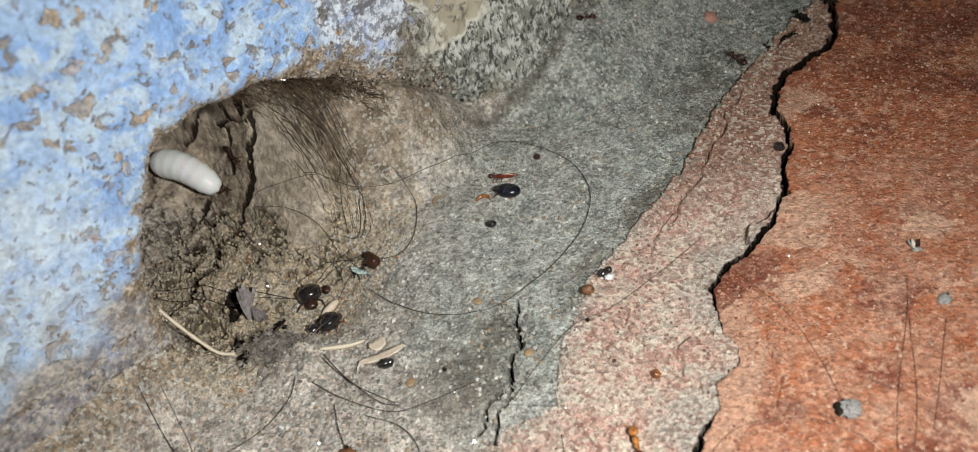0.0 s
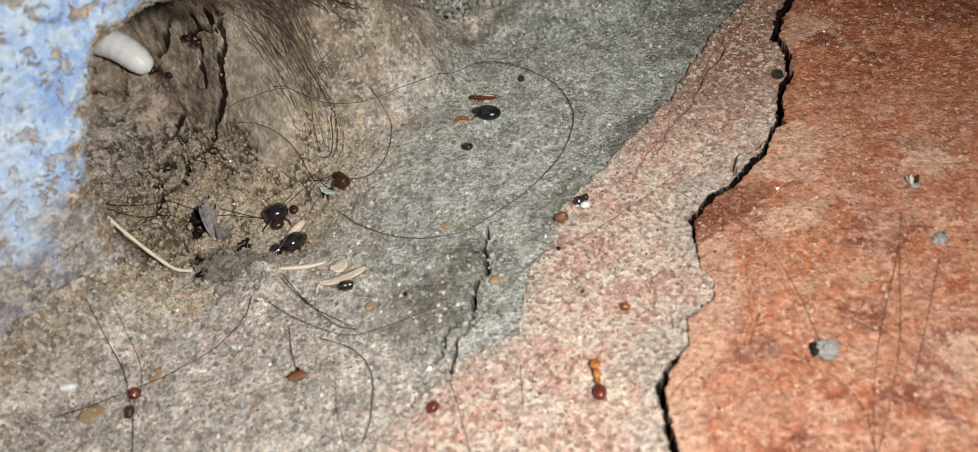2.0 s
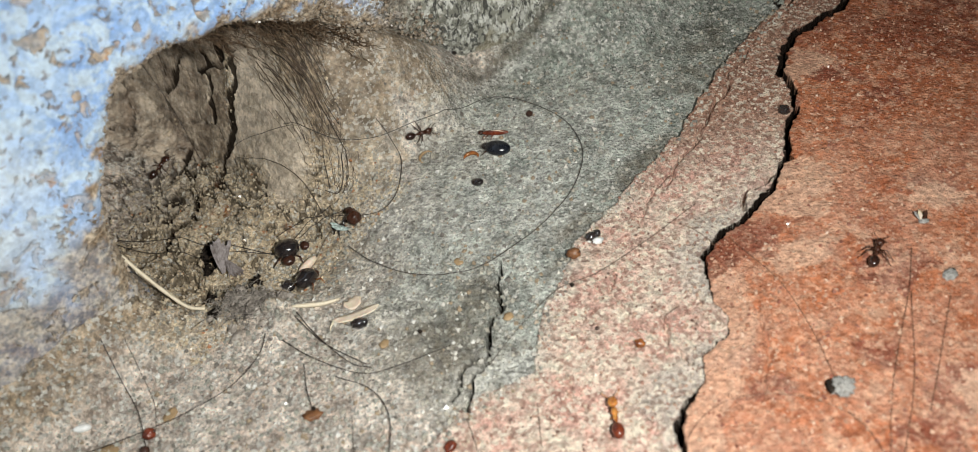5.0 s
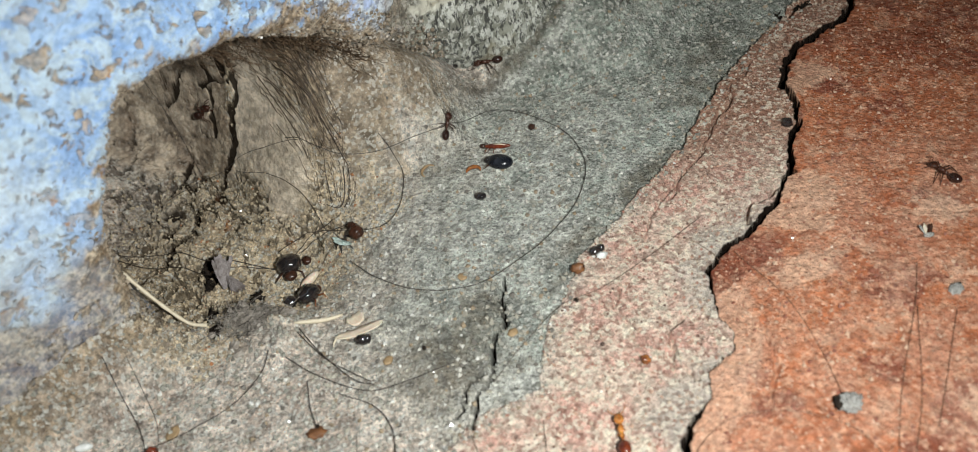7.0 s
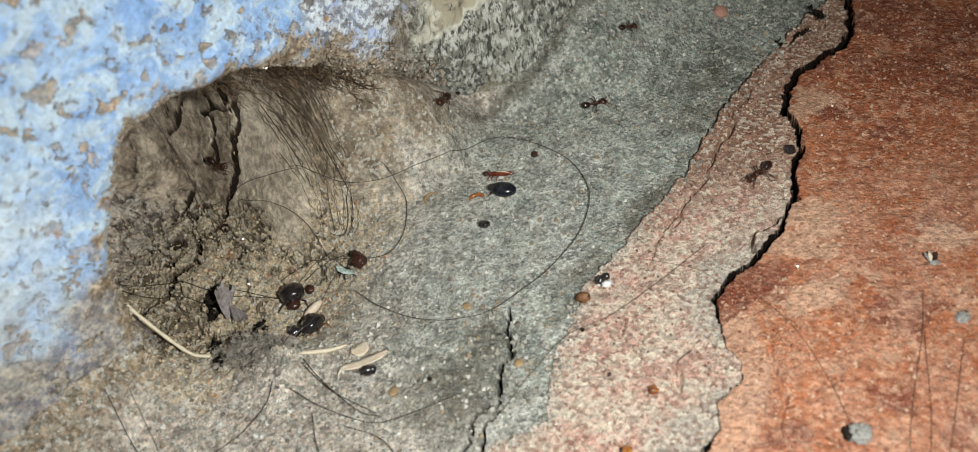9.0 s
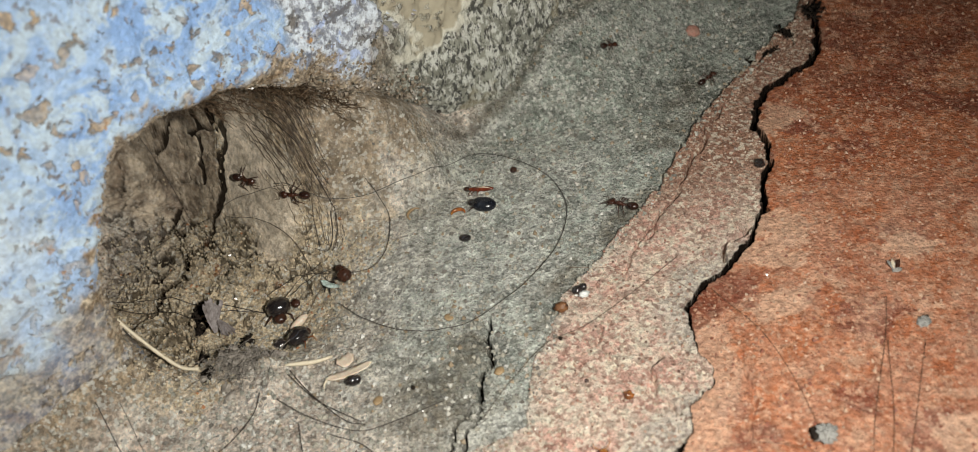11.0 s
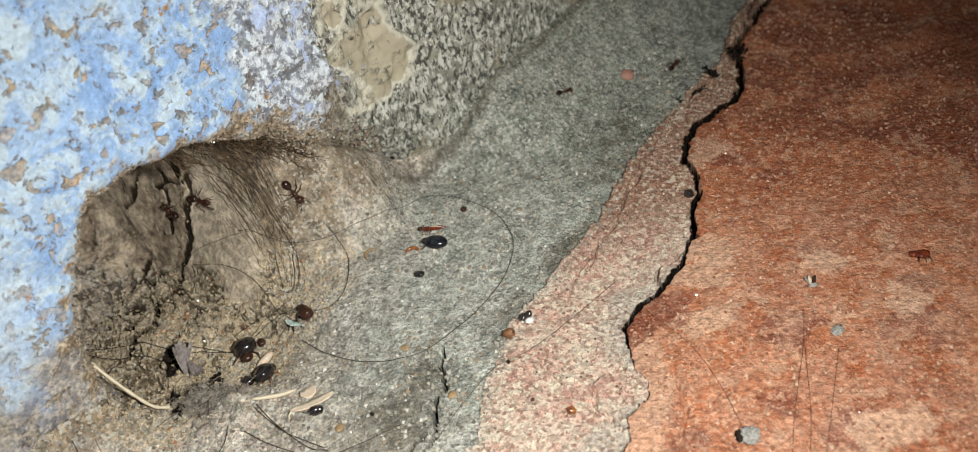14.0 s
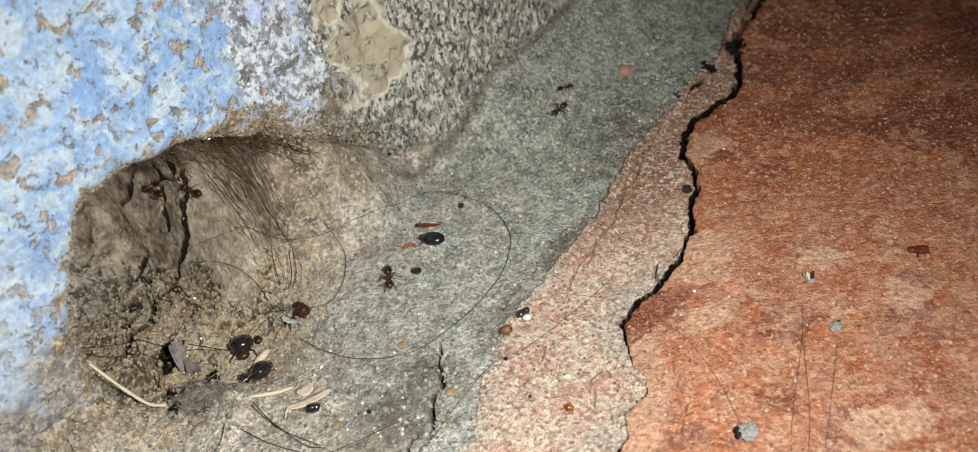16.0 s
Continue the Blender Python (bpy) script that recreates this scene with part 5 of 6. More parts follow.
for dx, dy, turn in ((-0.75, -0.35, -38), (-0.35, -0.85, -34), (-1.1, 0.15, -52)):
    made("wing", GREEN_WING, ob, lambda bm: (plate(bm, (1.15, 0.26), 0.07, 0.3, 0.3, 3 + dx), bmesh.ops.transform(bm, matrix=pose(dx * MM, dy * MM, 0.7 * MM, 18, 6, turn), verts=bm.verts)), "pale green wing sliver")
made("head", BLACK_SHELL, ob, lambda bm: ball(bm, (-1.7, 0.75, 0.45), (0.45, 0.4, 0.35), (0, 0, 0), 0.4))
for a, b in ((150, 1.3), (190, 1.2), (230, 1.0), (-70, 1.0), (80, 1.1)):
    made("leg", BLACK_SHELL, ob, lambda bm: tube(bm, [(-0.4, 0.2, 0.6), (-0.4 + b * math.cos(radians(a)), b * math.sin(radians(a)), 0.7), (-0.4 + 1.7 * b * math.cos(radians(a)), 1.7 * b * math.sin(radians(a)), 0.05)], [0.12, 0.1, 0.05]))

# straws and flakes
straw_pts = [(-39.2, -18.0, 8.0), (-37.4, -18.9, 5.2), (-35.6, -19.7, 2.7), (-34.1, -20.2, 1.1), (-32.4, -20.3, 0.6)]
ob = tagged(made("straw", STRAW, None, lambda bm: tube(bm, along(straw_pts, 5), [0.21 + 0.03 * math.sin(i * 1.7) for i in range(21)], 8)), "long pale straw leaning from the hole's edge", "straw", "straws")


def on_ground(points, k, lift):
    out = []
    for i, p in enumerate(along([(*q, 0) for q in points], k)):
        out.append((p.x, p.y, surface_z(p.x, p.y) + lift))
    z = [q[2] for q in out]
    for _ in range(3):
        z = [max(z[i], (z[max(i - 1, 0)] + z[i] + z[min(i + 1, len(z) - 1)]) / 3) for i in range(len(z))]
    return [(q[0], q[1], h) for q, h in zip(out, z)]


tagged(made("straw", STRAW, None, lambda bm: tube(bm, on_ground([(-22.7, -21.6), (-20.3, -21.1), (-17.9, -20.3)], 4, 0.3), [0.12, 0.2, 0.24, 0.26, 0.26, 0.25, 0.22, 0.2, 0.12], 7)), "short flat pale straw on the dust heap", "straw", "straws")
ob = thing("leaf_flake", lie(-16.0, -22.9, 12, 0.35), "pale cream leaf flake curled over dust", "flake")
made("blade", CREAM, ob, lambda bm: plate(bm, (2.6, 0.55), 0.14, 0.3, 0.16, 2, 11))
made("stem", STRAW, ob, lambda bm: tube(bm, [(-2.4, 0, 0.4), (-2.9, -0.3, 0.1), (-3.1, -0.8, -0.2)], [0.14, 0.12, 0.06]))
ob = thing("leaf_flake", lie(-16.6, -21.0, 30, 0.15), "small torn pinkish leaf flake", "flake")
made("blade", CREAM, ob, lambda bm: plate(bm, (1.0, 0.9), 0.12, 0.3, 0.25, 7, 7))
# the dark spot beneath the flake, made as a black lump
bead(-15.5, -24.1, 0.65, BLACK_SHELL, "black lump under a pale leaf flake", long=1.3)
ob = thing("grey_flake", lie(-33.4, -11.2, 0, 0.0, 1.2, 1.0), "curled lilac-grey fan of dead leaf in the hollow", "flake")


def fan(bm, spread_angle, length, ribs, curl, seed):
    """A ribbed fan that opens from its foot, thin and torn along its outer edge."""
    r = random.Random(seed)
    reach = [length * r.uniform(0.72, 1.0) for _ in range(2 * ribs + 1)]
    for side in (0.0, 0.09):
        rows = []
        for j in range(7):
            u = 0.12 + 0.88 * j / 6
            row = []
            for i in range(2 * ribs + 1):
                a = radians(spread_angle * (i / ribs - 1))
                d = u * reach[i]
                row.append(bm.verts.new(Vector((d * math.cos(a), d * math.sin(a), (0.14 if i % 2 else -0.1) * u + curl * u * u - side)) * MM))
            rows.append(row)
        for p, q in zip(rows[:-1], rows[1:]):
            for i in range(2 * ribs):
                bm.faces.new((p[i], p[i + 1], q[i + 1], q[i]))


made("blade", FLAKE, ob, lambda bm: (fan(bm, 21, 4.6, 7, 1.3, 12), bmesh.ops.transform(bm, matrix=pose(0.7 * MM, -1.7 * MM, 0.5 * MM, 35, -24, 108), verts=bm.verts)))
made("fold", FLAKE, ob, lambda bm: (fan(bm, 24, 3.4, 5, -0.8, 22), bmesh.ops.transform(bm, matrix=pose(0.2 * MM, 0.7 * MM, 1.3 * MM, -35, 8, -38), verts=bm.verts)))
ob = thing("white_grain", lie(-42.5, -33.4, 5), "small white grain like rice on concrete", "grain")
made("grain", WHITE, ob, lambda bm: ball(bm, (0, 0, 0.33), (0.85, 0.4, 0.36), (0, 0, 0), 0.05))
ob = thing("tan_flake", lie(-39.8, -36.1, 20), "yellowish tan flake on concrete", "flake")
made("blade", TAN, ob, lambda bm: plate(bm, (1.3, 1.0), 0.1, 0.1, 0.25, 5))
ob = thing("tan_flake", lie(-34.2, -32.4, 70), "small yellowish flake beside a hair", "flake")
made("blade", TAN, ob, lambda bm: plate(bm, (0.9, 0.6), 0.1, 0.1, 0.2, 8))


def ragged(bm, a, b, high, count, seed):
    """A crumbly lump: many sharp chips heaped over an oval of half sizes a and b."""
    r = random.Random(seed)
    for _ in range(count):
        u, w = r.gauss(0, 0.5), r.gauss(0, 0.5)
        c = Vector((u * a, w * b, high * max(0.0, 1 - u * u - w * w) * r.uniform(0.1, 0.9)))
        q = r.uniform(0.12, 0.38)
        tip = [bm.verts.new((c + Vector((r.gauss(0, q), r.gauss(0, q), r.gauss(0, 0.7 * q)))) * MM) for _ in range(4)]
        for f in ((0, 1, 2), (0, 1, 3), (0, 2, 3), (1, 2, 3)):
            bm.faces.new([tip[g] for g in f])


# bits on the pink and red cement
ob = thing("white_fragment", lie(9.7, -16.8, 20), "black and white shell fragment on pink cement", "shell")
made("shell", BLACK_SHELL, ob, lambda bm: (ball(bm, (-0.3, 0.35, 0.5), (0.6, 0.5, 0.45), (0, 0, 0), 0.2), ball(bm, (0.5, 0.45, 0.5), (0.4, 0.4, 0.4), (0, 0, 0), 0.2)))
made("lining", WHITE, ob, lambda bm: ball(bm, (0.15, -0.35, 0.28), (0.55, 0.4, 0.26), (0, 0, 0), 0.6, 3, 3), "white lining")
ob = thing("wing_fragment", lie(42.6, -20.0, 0), "splayed pale wing fragment on red cement", "wing")
for a, mat in ((60, BROWN_SHELL), (95, CREAM), (120, PELLET)):
    made("blade", mat, ob, lambda bm: (plate(bm, (0.8, 0.22), 0.08, 0.1, 0.06, a), bmesh.ops.transform(bm, matrix=pose(0.55 * math.cos(radians(a)) * MM, 0.5 * math.sin(radians(a)) * MM - 0.3 * MM, 0.3 * MM, 15, -20, a), verts=bm.verts)))
made("root", PELLET, ob, lambda bm: ball(bm, (0.1, -0.3, 0.2), (0.5, 0.3, 0.2), (0, 0, 0), 0.3))
ob = thing("grey_pellet", lie(28.7, -38.5, 0), "blue-grey clay pellet on red cement", "pellet")
made("pellet", PELLET, ob, lambda bm: ball(bm, (0, 0, 0.55), (0.95, 0.9, 0.55), (0, 0, 0), 0.5, 4))
# the shadow at the pellet's left, put in as a black lump
made("shaded_side", SOIL_AND_SHADE, ob, lambda bm: ball(bm, (-0.95, 0.15, 0.5), (0.35, 0.7, 0.4), (0, 0, 0), 0.3))
ob = thing("white_chip", lie(42.5, -27.3, 30), "small whitish chip stuck to red cement", "chip")
made("chip", PELLET, ob, lambda bm: ball(bm, (0, 0, 0.1), (0.8, 0.6, 0.18), (0, 0, 0), 0.3))
ob = thing("dead_insect", lie(56.0, -18.9, 0), "flattened red-brown dead insect on red cement", "insect")
made("body", RED_SHELL, ob, lambda bm: (ball(bm, (0.2, 0, 0.45), (0.85, 0.65, 0.4), (0, 0, 0), 0.2), ball(bm, (-0.75, 0.25, 0.4), (0.5, 0.45, 0.35), (0, 0, 0), 0.2)))
for x in (-0.5, 0.1, 0.6):
    made("leg", BROWN_SHELL, ob, lambda bm: tube(bm, [(x, -0.4, 0.4), (x * 1.3, -0.9, 0.35), (x * 1.5, -1.1, 0.03)], [0.08, 0.06, 0.03]))
ob = thing("pink_chip", lie(33.4, 30.0, 15), "small pink plaster chip on grey concrete", "chip")
made("chip", PINK_CHIP, ob, lambda bm: ball(bm, (0, 0, 0.35), (1.1, 1.0, 0.5), (0, 0, 0), 0.2))
dead = ant(stand(9.1, -39.2, 92), "dead amber ant curled on pink cement", 1.25, GOLD, RED_SHELL, "dead_ant", "dead ants", legs=False)
for y, a in ((1, 40), (-1, -60), (1, 120)):
    made("leg", GOLD, dead, lambda bm: tube(bm, [(0.2, 0.1 * y, 0.5), (0.2 + 0.5 * math.cos(radians(a)), 0.5 * math.sin(radians(a)), 0.45), (0.3 + 0.6 * math.cos(radians(a)), 0.62 * math.sin(radians(a)), 0.05)], [0.05, 0.045, 0.02]))
# shaded crevices of the crumbling edge, put in as heaps of dark chips
for x, y, r in ((43.6, 22.6, 1.5), (46.2, 24.5, 1.0), (51.2, 29.2, 1.4), (40.5, 20.8, 1.1), (52.8, 31.0, 1.0)):
    ob = thing("crevice_shade", stand(x, y, 30 * x), "dark ragged shade of a crevice at the crumbling edge", "crumb", "dark soil and shade crumbs")
    made("crumb", SOIL_AND_SHADE, ob, lambda bm: ragged(bm, 1.5 * r, 0.6 * r, 0.5 * r, 70, int(x)))
# black chips added to stand in for the shade of recesses round the lint
for i, (x, y, a, b) in enumerate(((-35.9, -8.6, 0.5, 1.5), (-35.2, -11.2, 0.6, 1.5), (-30.4, -15.8, 1.3, 0.9), (-33.3, -17.0, 0.6, 1.4), (-31.6, -20.2, 0.9, 1.5), (-28.9, -13.8, 0.9, 0.8))):
    ob = thing("recess_shade", stand(x, y, 12 * i, 0.0, 1.0, 0.5), "raised black shade of a recess beside the lint", "clod", "black soil clods")
    made("clod", SOIL_AND_SHADE, ob, lambda bm: ragged(bm, a, b, 0.9, 90, i))


# ---- lint heap ----
def lint_body(bm):
    r = random.Random(8)
    for i in range(90):
        x, y = r.gauss(0.0, 1.7), r.gauss(0.0, 1.3)
        q = r.uniform(0.25, 0.75)
        ball(bm, (x, y - 0.12 * x, r.uniform(0.2, 0.7 + 1.3 * math.exp(-0.25 * x * x - 0.4 * y * y))), (q * 1.3, q * 0.9, q * 0.7), (0, r.uniform(-30, 30), r.uniform(0, 180)), 0.55, 3, i)


lint = thing("dust_clump", stand(-27.6, -20.6, 0, -0.4, 1.2, 0.7), "matted grey lint and dust clump before the hollow", "dust clump")
tagged(made("wad", LINT, lint, lint_body), kind="stuff")
rng = random.Random(4)


def fibres(bm, count, spread, length, radius, up=0.8):
    for _ in range(count):
        x, y = rng.gauss(0, spread[0]), rng.gauss(0, spread[1])
        a, b, z = rng.uniform(0, 6.28), rng.uniform(-1.2, 1.2), rng.uniform(0.3, 2.2)
        q = rng.uniform(0.4, 1.0) * length
        tube(bm, [(x, y, z), (x + 0.5 * q * math.cos(a), y + 0.5 * q * math.sin(a), z + up * rng.uniform(-0.3, 0.8)), (x + q * math.cos(a + b), y + q * math.sin(a + b), z + up * rng.uniform(-0.6, 0.5))], radius, 3, False)


made("fibre", LINT, lint, lambda bm: fibres(bm, 300, (1.9, 1.2), 2.2, 0.03), "fine pale brown fibres")
made("strand", HAIR, lint, lambda bm: fibres(bm, 90, (2.1, 1.4), 2.6, 0.03), "dark hair strands")
made("fuzz", LINT, lint, lambda bm: fibres(bm, 420, (1.8, 1.1), 1.7, 0.03), "pale grey fuzz")


# ---- loose hairs ----
HAIRS = [
    [(-25.0, 2.7), (-20.4, 0.7), (-15.6, 1.1), (-10.1, 3.4), (-5.3, 5.9), (-0.6, 10.2), (4.6, 7.9), (8.4, 3.7), (10.0, -1.7), (9.1, -6.5), (7.0, -10.3), (3.0, -14.5), (-1.8, -18.1), (-5.5, -19.1), (-10.3, -18.4), (-14.7, -15.3), (-18.3, -11.0)],
    [(-13.9, 2.4), (-12.8, 1.9), (-11.9, 0.4), (-12.3, -4.6), (-14.0, -7.2), (-16.5, -7.0), (-21.0, -5.2), (-24.4, -4.9), (-27.5, -7.3)],
    [(20.9, -13.5), (14.9, -17.9), (9.4, -21.3), (4.7, -23.2), (0.7, -27.2), (-2.5, -31.2)],
    [(-48.4, -4.0), (-42.1, -5.0), (-35.3, -8.4), (-27.9, -10.0), (-25.7, -10.2)],
    [(-47.1, -6.1), (-39.9, -8.5), (-33.5, -10.0), (-27.2, -10.0)],
    [(-23.8, -25.0), (-19.7, -28.0), (-14.9, -30.4), (-11.1, -29.9), (-6.2, -28.5)],
    [(-22.8, -22.1), (-20.0, -25.2), (-17.9, -27.0), (-14.7, -29.3)],
    [(-25.6, -24.1), (-26.3, -26.7), (-28.9, -30.2), (-32.8, -32.7), (-38.6, -34.9), (-43.1, -36.2)],
    [(-17.8, -30.2), (-14.1, -32.4), (-12.2, -35.5), (-12.0, -39.6), (-12.7, -42.6)],
    [(-15.8, -35.0), (-15.4, -38.5), (-14.1, -43.3)],
    [(-40.4, -26.4), (-39.1, -29.3), (-37.4, -32.2), (-35.6, -36.6), (-34.5, -40.8)],
    [(-38.7, -25.7), (-37.6, -28.2), (-35.9, -31.7), (-35.1, -35.3)],
    [(-46.6, 19.4), (-43.4, 15.6), (-40.1, 9.6), (-35.1, -1.3)],
    [(-44.0, 5.7), (-40.6, 9.3), (-34.4, 7.3), (-28.1, 3.8), (-22.8, 1.1)],
    [(-33.8, 6.4), (-27.0, 1.0), (-23.8, -1.6), (-22.4, -3.6), (-21.2, -5.8)],
    [(13.3, -44.5), (14.9, -41.1), (18.0, -38.6), (22.5, -38.2), (26.0, -39.3), (28.6, -41.2), (29.9, -44.4), (29.7, -48.3)],
    [(40.2, -23.5), (38.0, -28.7), (33.9, -36.7), (31.3, -42.8), (29.6, -48.3)],
    [(38.2, -28.8), (35.0, -38.2), (31.9, -44.6), (29.9, -48.3)],
    [(41.5, -29.7), (37.5, -37.2), (35.2, -41.4)],
    [(23.4, -18.9), (26.6, -25.3), (28.0, -31.7), (28.4, -38.0)],
    [(8.9, -12.5), (15.4, -14.7), (19.6, -16.9), (21.7, -19.9)],
    [(-4.9, -36.7), (-4.0, -40.0), (-3.0, -44.7)],
    [(1.8, -36.2), (1.8, -40.7)],
    [(-21.2, -28.3), (-20.6, -31.4), (-19.8, -33.7)],
    [(-24.8, -7.4), (-23.2, -5.9), (-21.0, -5.0), (-19.2, -4.7)],
    [(-22.6, -21.7), (-20.1, -24.9), (-16.4, -28.8), (-14.2, -29.8)],
]

THIN = {2, 12, 13, 14, 15, 16, 17, 18, 19, 20, 21, 22, 9, 11}
for i, line in enumerate(HAIRS):
    pale = i in THIN
    deep = i in (3, 4, 12, 13, 14)
    shift = (0, 0) if deep else (0.4, -0.5)
    pts = on_ground([(x + shift[0], y + shift[1]) for x, y in line], 7, 0.6 if deep else 0.18 if pale else 0.36)
    name = "hair"
    ob = made(name, RED_HAIR if line[-1][0] > 20 else PALE_HAIR if pale and not deep else HAIR, None, lambda bm: tube(bm, pts, 0.028 if line[-1][0] > 20 else 0.036 if pale else 0.048, 5))
    on = "red cement" if line[0][0] > 13 else "earth of the hollow" if line[0][0] < -28 and line[0][1] > -12 else "grey concrete"
    tagged(ob, f"{'fine brown' if pale else 'long dark'} curved hair lying on {on}", "hair", "loose hairs")

# root threads that hang round the rim of the hollow
THREADS = [
    [(-27.8, 8.5), (-25.0, 5.9), (-22.6, 3.0), (-20.9, 0.6), (-20.4, -0.1)],
    [(-24.3, 6.4), (-21.3, 3.4), (-18.7, 0.7), (-17.6, -0.4)],
    [(-21.6, 5.5), (-19.5, 2.4), (-18.9, 1.6), (-17.7, 0.6)],
    [(-24.7, 7.9), (-22.4, 5.6), (-20.6, 3.2), (-19.4, 1.8)],
    [(-20.2, -0.2), (-20.5, -0.8), (-20.5, -2.7)],
    [(-18.3, -0.4), (-18.7, -1.6), (-19.6, -3.1), (-21.1, -2.6)],
    [(-22.9, 6.1), (-21.3, 4.4), (-20.0, 2.2), (-19.4, 1.1), (-20.1, 0.3)],
    [(-24.2, 7.8), (-21.6, 5.6), (-19.7, 3.8), (-19.0, 2.9)],
    [(-17.7, -0.4), (-18.0, -1.4), (-19.0, -3.1)],
    [(-26.9, 7.5), (-24.7, 4.4), (-22.9, 1.6), (-22.1, 0.0)],
    [(-20.0, 4.3), (-18.5, 2.7), (-18.1, 2.1), (-17.1, 1.1)],
    [(-20.5, -4.3), (-23.6, -6.0), (-25.9, -9.3)],
    [(-19.2, -5.7), (-21.0, -8.7), (-22.6, -11.8)],
]

for i, line in enumerate(THREADS):
    pts = on_ground(line, 7, 0.3)
    tagged(made("root_thread", HAIR if i % 3 else PALE_HAIR, None, lambda bm: tube(bm, pts, 0.04 + 0.015 * (i % 2), 4)), "dark root thread on the rim of the hollow", "thread", "root threads")


def lip_roots(bm):
    """Matted dark roots that hang from the broken plaster over the hollow."""
    r = random.Random(31)
    for _ in range(220):
        s = r.uniform(-24, -6.5)
        top = float(np.interp(s, [q[0] for q in HOLE[4:17]], [q[1] for q in HOLE[4:17]])) + r.gauss(-0.2, 0.7)
        n = WALL + r.uniform(-4.5, 0.6)
        long, slant = r.uniform(1.5, 6.0), r.uniform(0.1, 0.8)
        pts = []
        for j in range(6):
            u = j / 5
            x, y, z = wall_xyz(s + slant * long * u + 0.25 * r.gauss(0, 1), top - long * 0.8 * u, n - long * (0.6 * u - 0.5 * u * u) + 0.2 * r.gauss(0, 1))
            pts.append((x, y, max(z, surface_z(x, y) + 0.1)))
        tube(bm, pts, [r.uniform(0.03, 0.075) * (1 - 0.5 * j / 5) for j in range(6)], 4, False)


tagged(made("lip_roots", ROOT, None, lip_roots), "matted dark brown roots under the broken plaster edge", "roots", kind="stuff")


def root_fibres(bm):
    """Many finer threads that follow the long ones down the rim."""
    r = random.Random(21)
    for n in range(150):
        line = THREADS[n % 11]
        dx, dy = r.gauss(0, 0.7), r.gauss(0, 0.7)
        a, b = sorted((r.uniform(0, 1), r.uniform(0, 1)))
        full = along([(*q, 0) for q in line], 6)
        cut = full[int(a * (len(full) - 1)):int(b * (len(full) - 1)) + 2]
        if len(cut) > 2:
            pts = [(p.x + dx + r.gauss(0, 0.08), p.y + dy + r.gauss(0, 0.08), surface_z(p.x + dx, p.y + dy) + r.uniform(0.08, 0.3)) for p in cut]
            tube(bm, pts, r.uniform(0.02, 0.04), 3, False)


tagged(made("root_fibres", PALE_HAIR, None, root_fibres), "fine matted root fibres on the rim of the hollow", "fibres", kind="stuff")


# ---- grit ----
def grit(name, count, region, sizes, material, label, seed, sink=0.3):
    """Many small angular grains strewn over a region, as one object."""
    r = np.random.RandomState(seed)
    x, y, *z = region(r, count)
    n = len(x)
    z = z[0] if z else top_height(x, y)
    size = sizes[0] + (sizes[1] - sizes[0]) * r.rand(n) ** 2.5
    base = np.array([(1, 0, 0), (0, 1, 0), (-1, 0, 0), (0, -1, 0), (0, 0, 1), (0, 0, -1)], float)
    tri = np.array([(0, 1, 4), (1, 2, 4), (2, 3, 4), (3, 0, 4), (1, 0, 5), (2, 1, 5), (3, 2, 5), (0, 3, 5)])
    v = base[None] * (0.65 + 0.7 * r.rand(n, 6, 1))
    q = r.randn(n, 4)
    q /= np.linalg.norm(q, axis=1, keepdims=True)
    w, i, j, k = q.T
    rot = np.stack([1 - 2 * (j * j + k * k), 2 * (i * j - k * w), 2 * (i * k + j * w), 2 * (i * j + k * w), 1 - 2 * (i * i + k * k), 2 * (j * k - i * w), 2 * (i * k - j * w), 2 * (j * k + i * w), 1 - 2 * (i * i + j * j)], -1).reshape(n, 3, 3)
    v = np.einsum("nab,nvb->nva", rot, v) * size[:, None, None]
    v = v + np.stack([x, y, z + size * (0.5 - sink)], -1)[:, None]
    me = bpy.data.meshes.new(name)
    faces = (tri[None] + 6 * np.arange(n)[:, None, None]).reshape(-1, 3)
    me.from_pydata((v.reshape(-1, 3) * MM).tolist(), [], faces.tolist())
    ob = part(name, me, material)
    return tagged(ob, label, "grit", kind="stuff")


def over_concrete(r, count):
    x, y = r.uniform(-56, 45, count), r.uniform(-50, 45, count)
    s, n = wall_axes(x, y)
    d, side = line_distance(x, y, EDGE)
    keep = ((side > 0) | (d < 1.5)) & (n > -12) & (r.rand(count) < np.where(x + y < -15, 1.0, 0.55))
    return x[keep], y[keep]


def over_pink(r, count):
    x, y = r.uniform(-20, 50, count), r.uniform(-50, 35, count)
    a, c = pink_parts(x, y)
    keep = (a > 0) & (c > 0.4)
    return x[keep], y[keep]


def over_red(r, count):
    x, y = r.uniform(14, 80, count), r.uniform(-50, 40, count)
    keep = red_inside(x, y) > 0.5
    return x[keep], y[keep]


def in_hollow(r, count):
    s, n = r.uniform(-43, -10, count), r.uniform(-44, -4, count)
    rock, rear, rub = hollow_zones(s * U[0] + n * N[0], s * U[1] + n * N[1])
    keep = r.rand(count) > np.clip(1.2 * rock + rear + rub, 0, 0.97)
    s, n = s[keep], n[keep]
    return s * U[0] + n * N[0], s * U[1] + n * N[1]


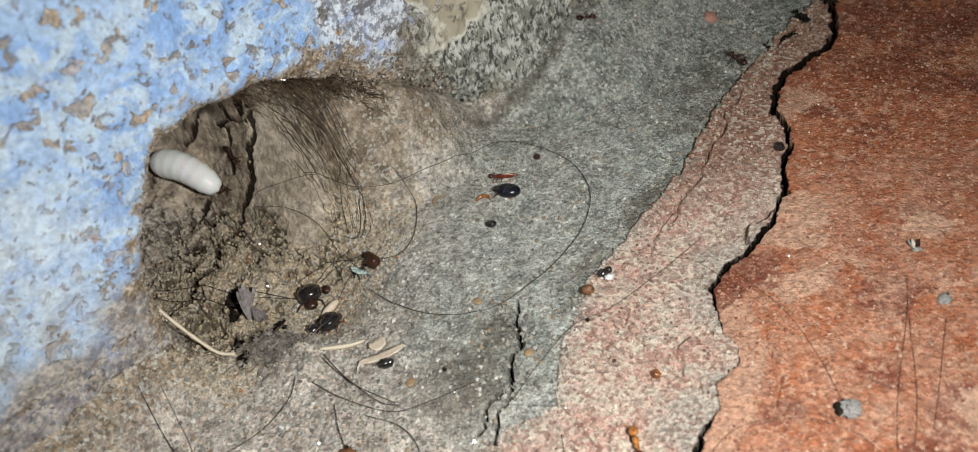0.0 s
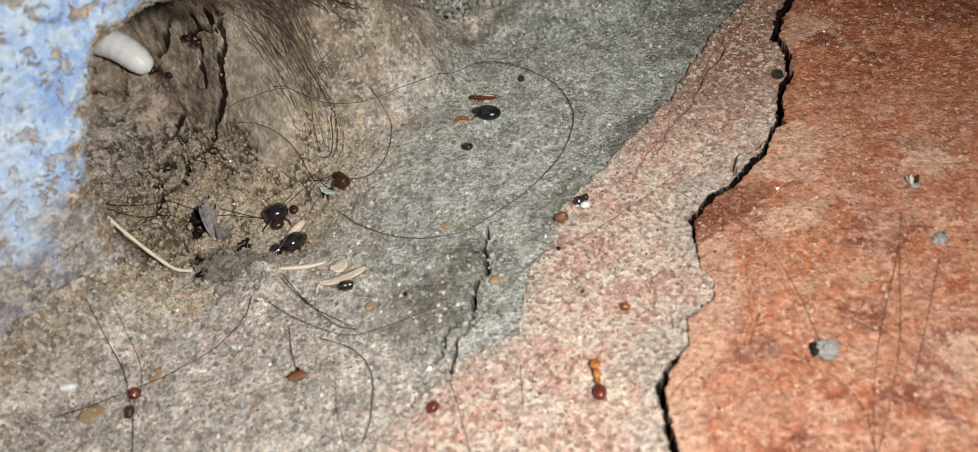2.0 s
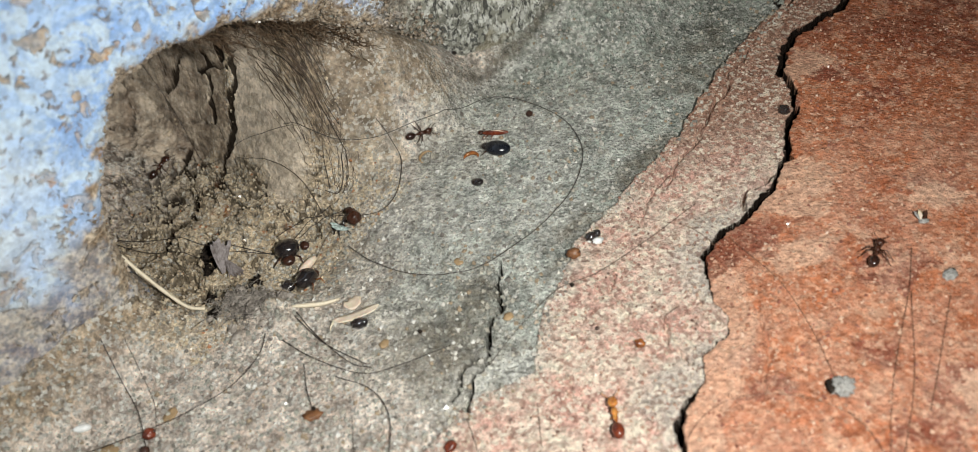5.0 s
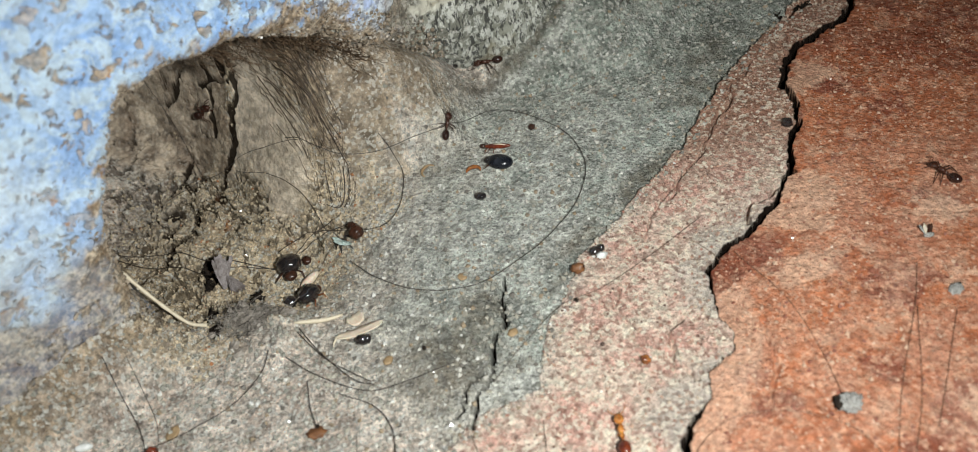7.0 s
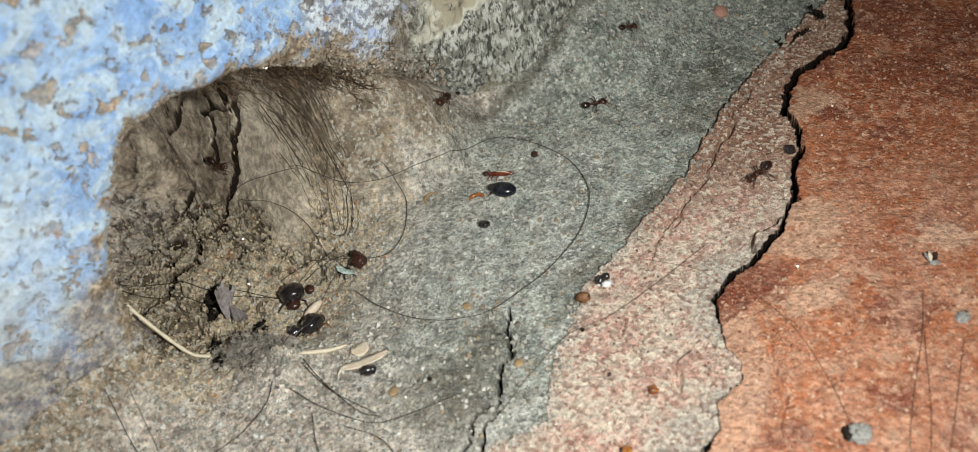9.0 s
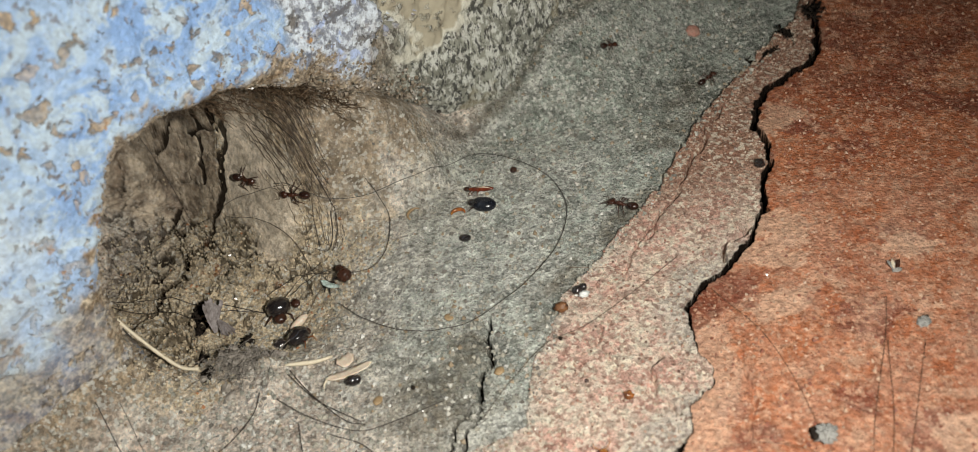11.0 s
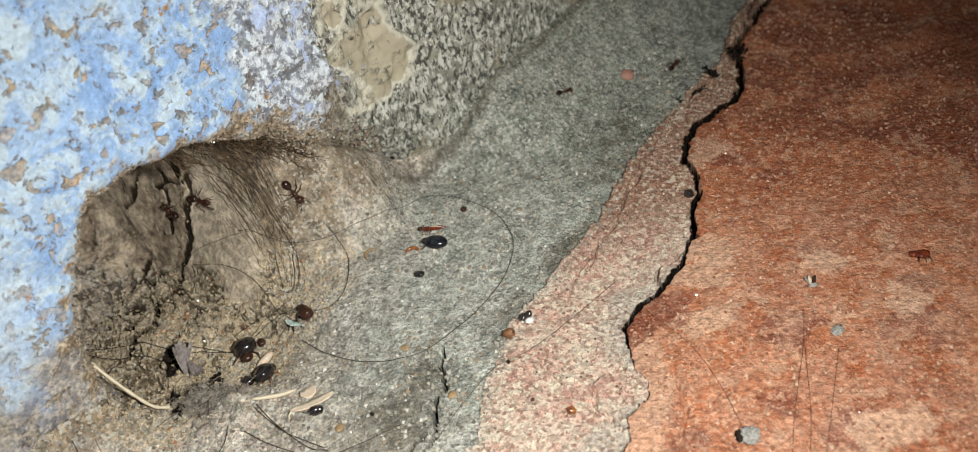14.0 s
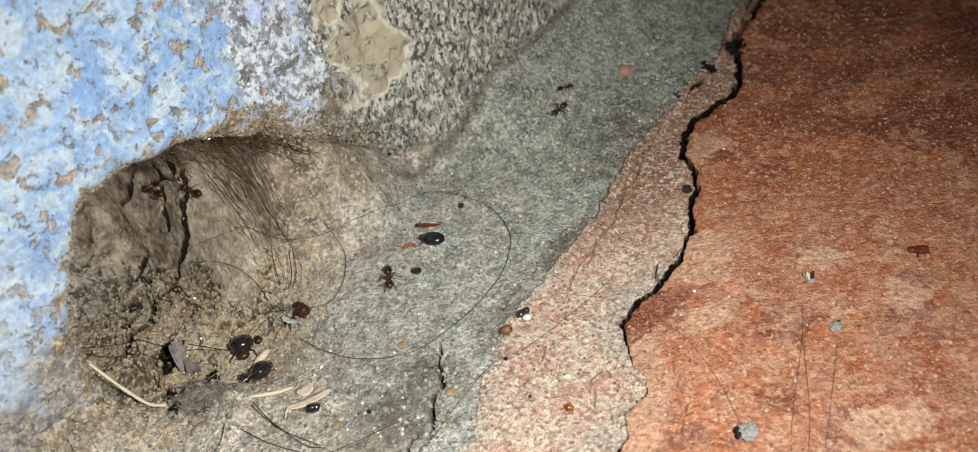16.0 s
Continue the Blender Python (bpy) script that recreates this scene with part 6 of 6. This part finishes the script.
def rim_crumbs(count):
    """Crumbs of earth stuck to the broken edge of the wall."""
    r = np.random.RandomState(9)
    s, z = r.uniform(-42, 6, count), r.uniform(2, 30, count)
    a = hole_inside(s, z)
    wide = 1.0 + 2.6 * ss((s + 19) / 6)
    keep = (a < 0.5) & (a > -wide * r.rand(count) * 1.4 + 1.2 * fbm(s, z, 3, 3, 23)) & (r.rand(count) < 0.8)
    s, z = s[keep], z[keep]
    x, y, z = wall_xyz(s, z, wall_place(s, z, 0.7))
    return x, y, z


SAND = island_material("mixed sand", [(0.0, (0.30, 0.295, 0.25)), (0.35, (0.42, 0.39, 0.32)), (0.60, (0.16, 0.145, 0.125)), (0.68, (0.56, 0.53, 0.47)), (0.86, (0.34, 0.26, 0.17)), (0.95, (0.78, 0.76, 0.71))])
PINK_SAND = island_material("pink sand", [(0.0, (0.45, 0.27, 0.19)), (0.3, (0.56, 0.44, 0.33)), (0.6, (0.36, 0.17, 0.12)), (0.75, (0.66, 0.56, 0.45)), (0.92, (0.16, 0.09, 0.07))])
RED_SAND = island_material("red sand", [(0.0, (0.40, 0.17, 0.09)), (0.35, (0.50, 0.27, 0.17)), (0.65, (0.26, 0.08, 0.045)), (0.86, (0.60, 0.40, 0.28))])
RIM_EARTH = island_material("rim crumbs", [(0.0, (0.22, 0.17, 0.115)), (0.3, (0.34, 0.28, 0.21)), (0.6, (0.12, 0.09, 0.06)), (0.8, (0.44, 0.40, 0.35))], 0.9)
EARTH = island_material("earth crumbs", [(0.0, (0.46, 0.36, 0.235)), (0.3, (0.60, 0.49, 0.335)), (0.62, (0.30, 0.23, 0.15)), (0.74, (0.60, 0.51, 0.37)), (0.97, (0.40, 0.18, 0.08))], 0.9)
grit("concrete_grit", 36000, over_concrete, (0.06, 0.36), SAND, "fine mixed sand grains strewn over concrete", 1)
grit("pink_grit", 22000, over_pink, (0.06, 0.24), PINK_SAND, "fine pale sand grains set in pink cement", 2)
grit("red_grit", 14000, over_red, (0.06, 0.28), RED_SAND, "fine sand grains set in red cement", 3, 0.42)
grit("earth_crumbs", 9000, in_hollow, (0.07, 0.30), EARTH, "dry brown earth crumbs in the hollow", 4)


grit("rim_crumbs", 30000, lambda r, count: rim_crumbs(count), (0.06, 0.32), RIM_EARTH, "brown earth crumbs on the broken plaster edge", 5)


# ---- what moves ----
def at_time(road, t):
    """A smooth way along the rows of a road."""
    ts = [r[0] for r in road]
    return tuple(float(np.interp(t, ts, [r[i] for r in road])) for i in (1, 2))


def ant_rows(road, heading, still=0.25):
    rows, walked, last, turned = [], [], None, heading
    for i in range(161):
        t = i / 10
        x, y = at_time(road, t)
        ax, ay = at_time(road, t - 0.15)
        bx, by = at_time(road, t + 0.15)
        step = math.hypot(bx - ax, by - ay)
        if step > still:
            want = math.degrees(math.atan2(by - ay, bx - ax))
            turned += max(-38, min(38, (want - turned + 180) % 360 - 180))
        rows.append((t, stand(x, y, turned, 0.05, 1.0)))
        walked.append(step)
    return rows, walked


def move_ant(ob, road, heading, phase=0.0):
    rows, walked = ant_rows(road, heading)
    moving = [r for i, r in enumerate(rows) if i in (0, 160) or any(w > 0.02 for w in walked[max(0, i - 2):i + 3])]
    walk(ob, moving)
    legs = [c for c in ob.children if c.name.startswith("leg")]
    for n, leg in enumerate(legs):
        home, swing = leg.location.copy(), []
        for i in range(161):
            on = min(1.0, walked[i] / 0.5)
            if on < 0.05 and 0 < i < 160:
                continue
            a = 17 * on * (1 if (i + n) % 2 else -1) + 4 * math.sin(phase + n)
            m = Matrix.Rotation(radians(a), 4, "Z")
            m.translation = home
            swing.append((i / 10, m))
        walk(leg, swing)


def motions():
    start = {"one": 80, "two": -50, "three": 150, "four": 20, "six": 160, "seven": 10}
    for who, ob in ants.items():
        move_ant(ob, ant_roads[who], start[who], len(who))
    rows, lead = [], []
    for i in range(0, 161, 2):
        t = i / 10
        x, y = at_time(GRUB_ROAD, t)
        h = -64 + 3 * math.sin(3 * t) * (t < 4)
        if t <= 6.2 or i == 160:
            m = stand(x, y, h, 0.0, 3.0)
            rows.append((t, m))
            lead.append((t, m @ pose(6.4 * MM, -0.3 * MM, 0.5 * MM, 0, 0, 180)))
    walk(the_grub, rows)
    walk(carrier, lead)


motions()
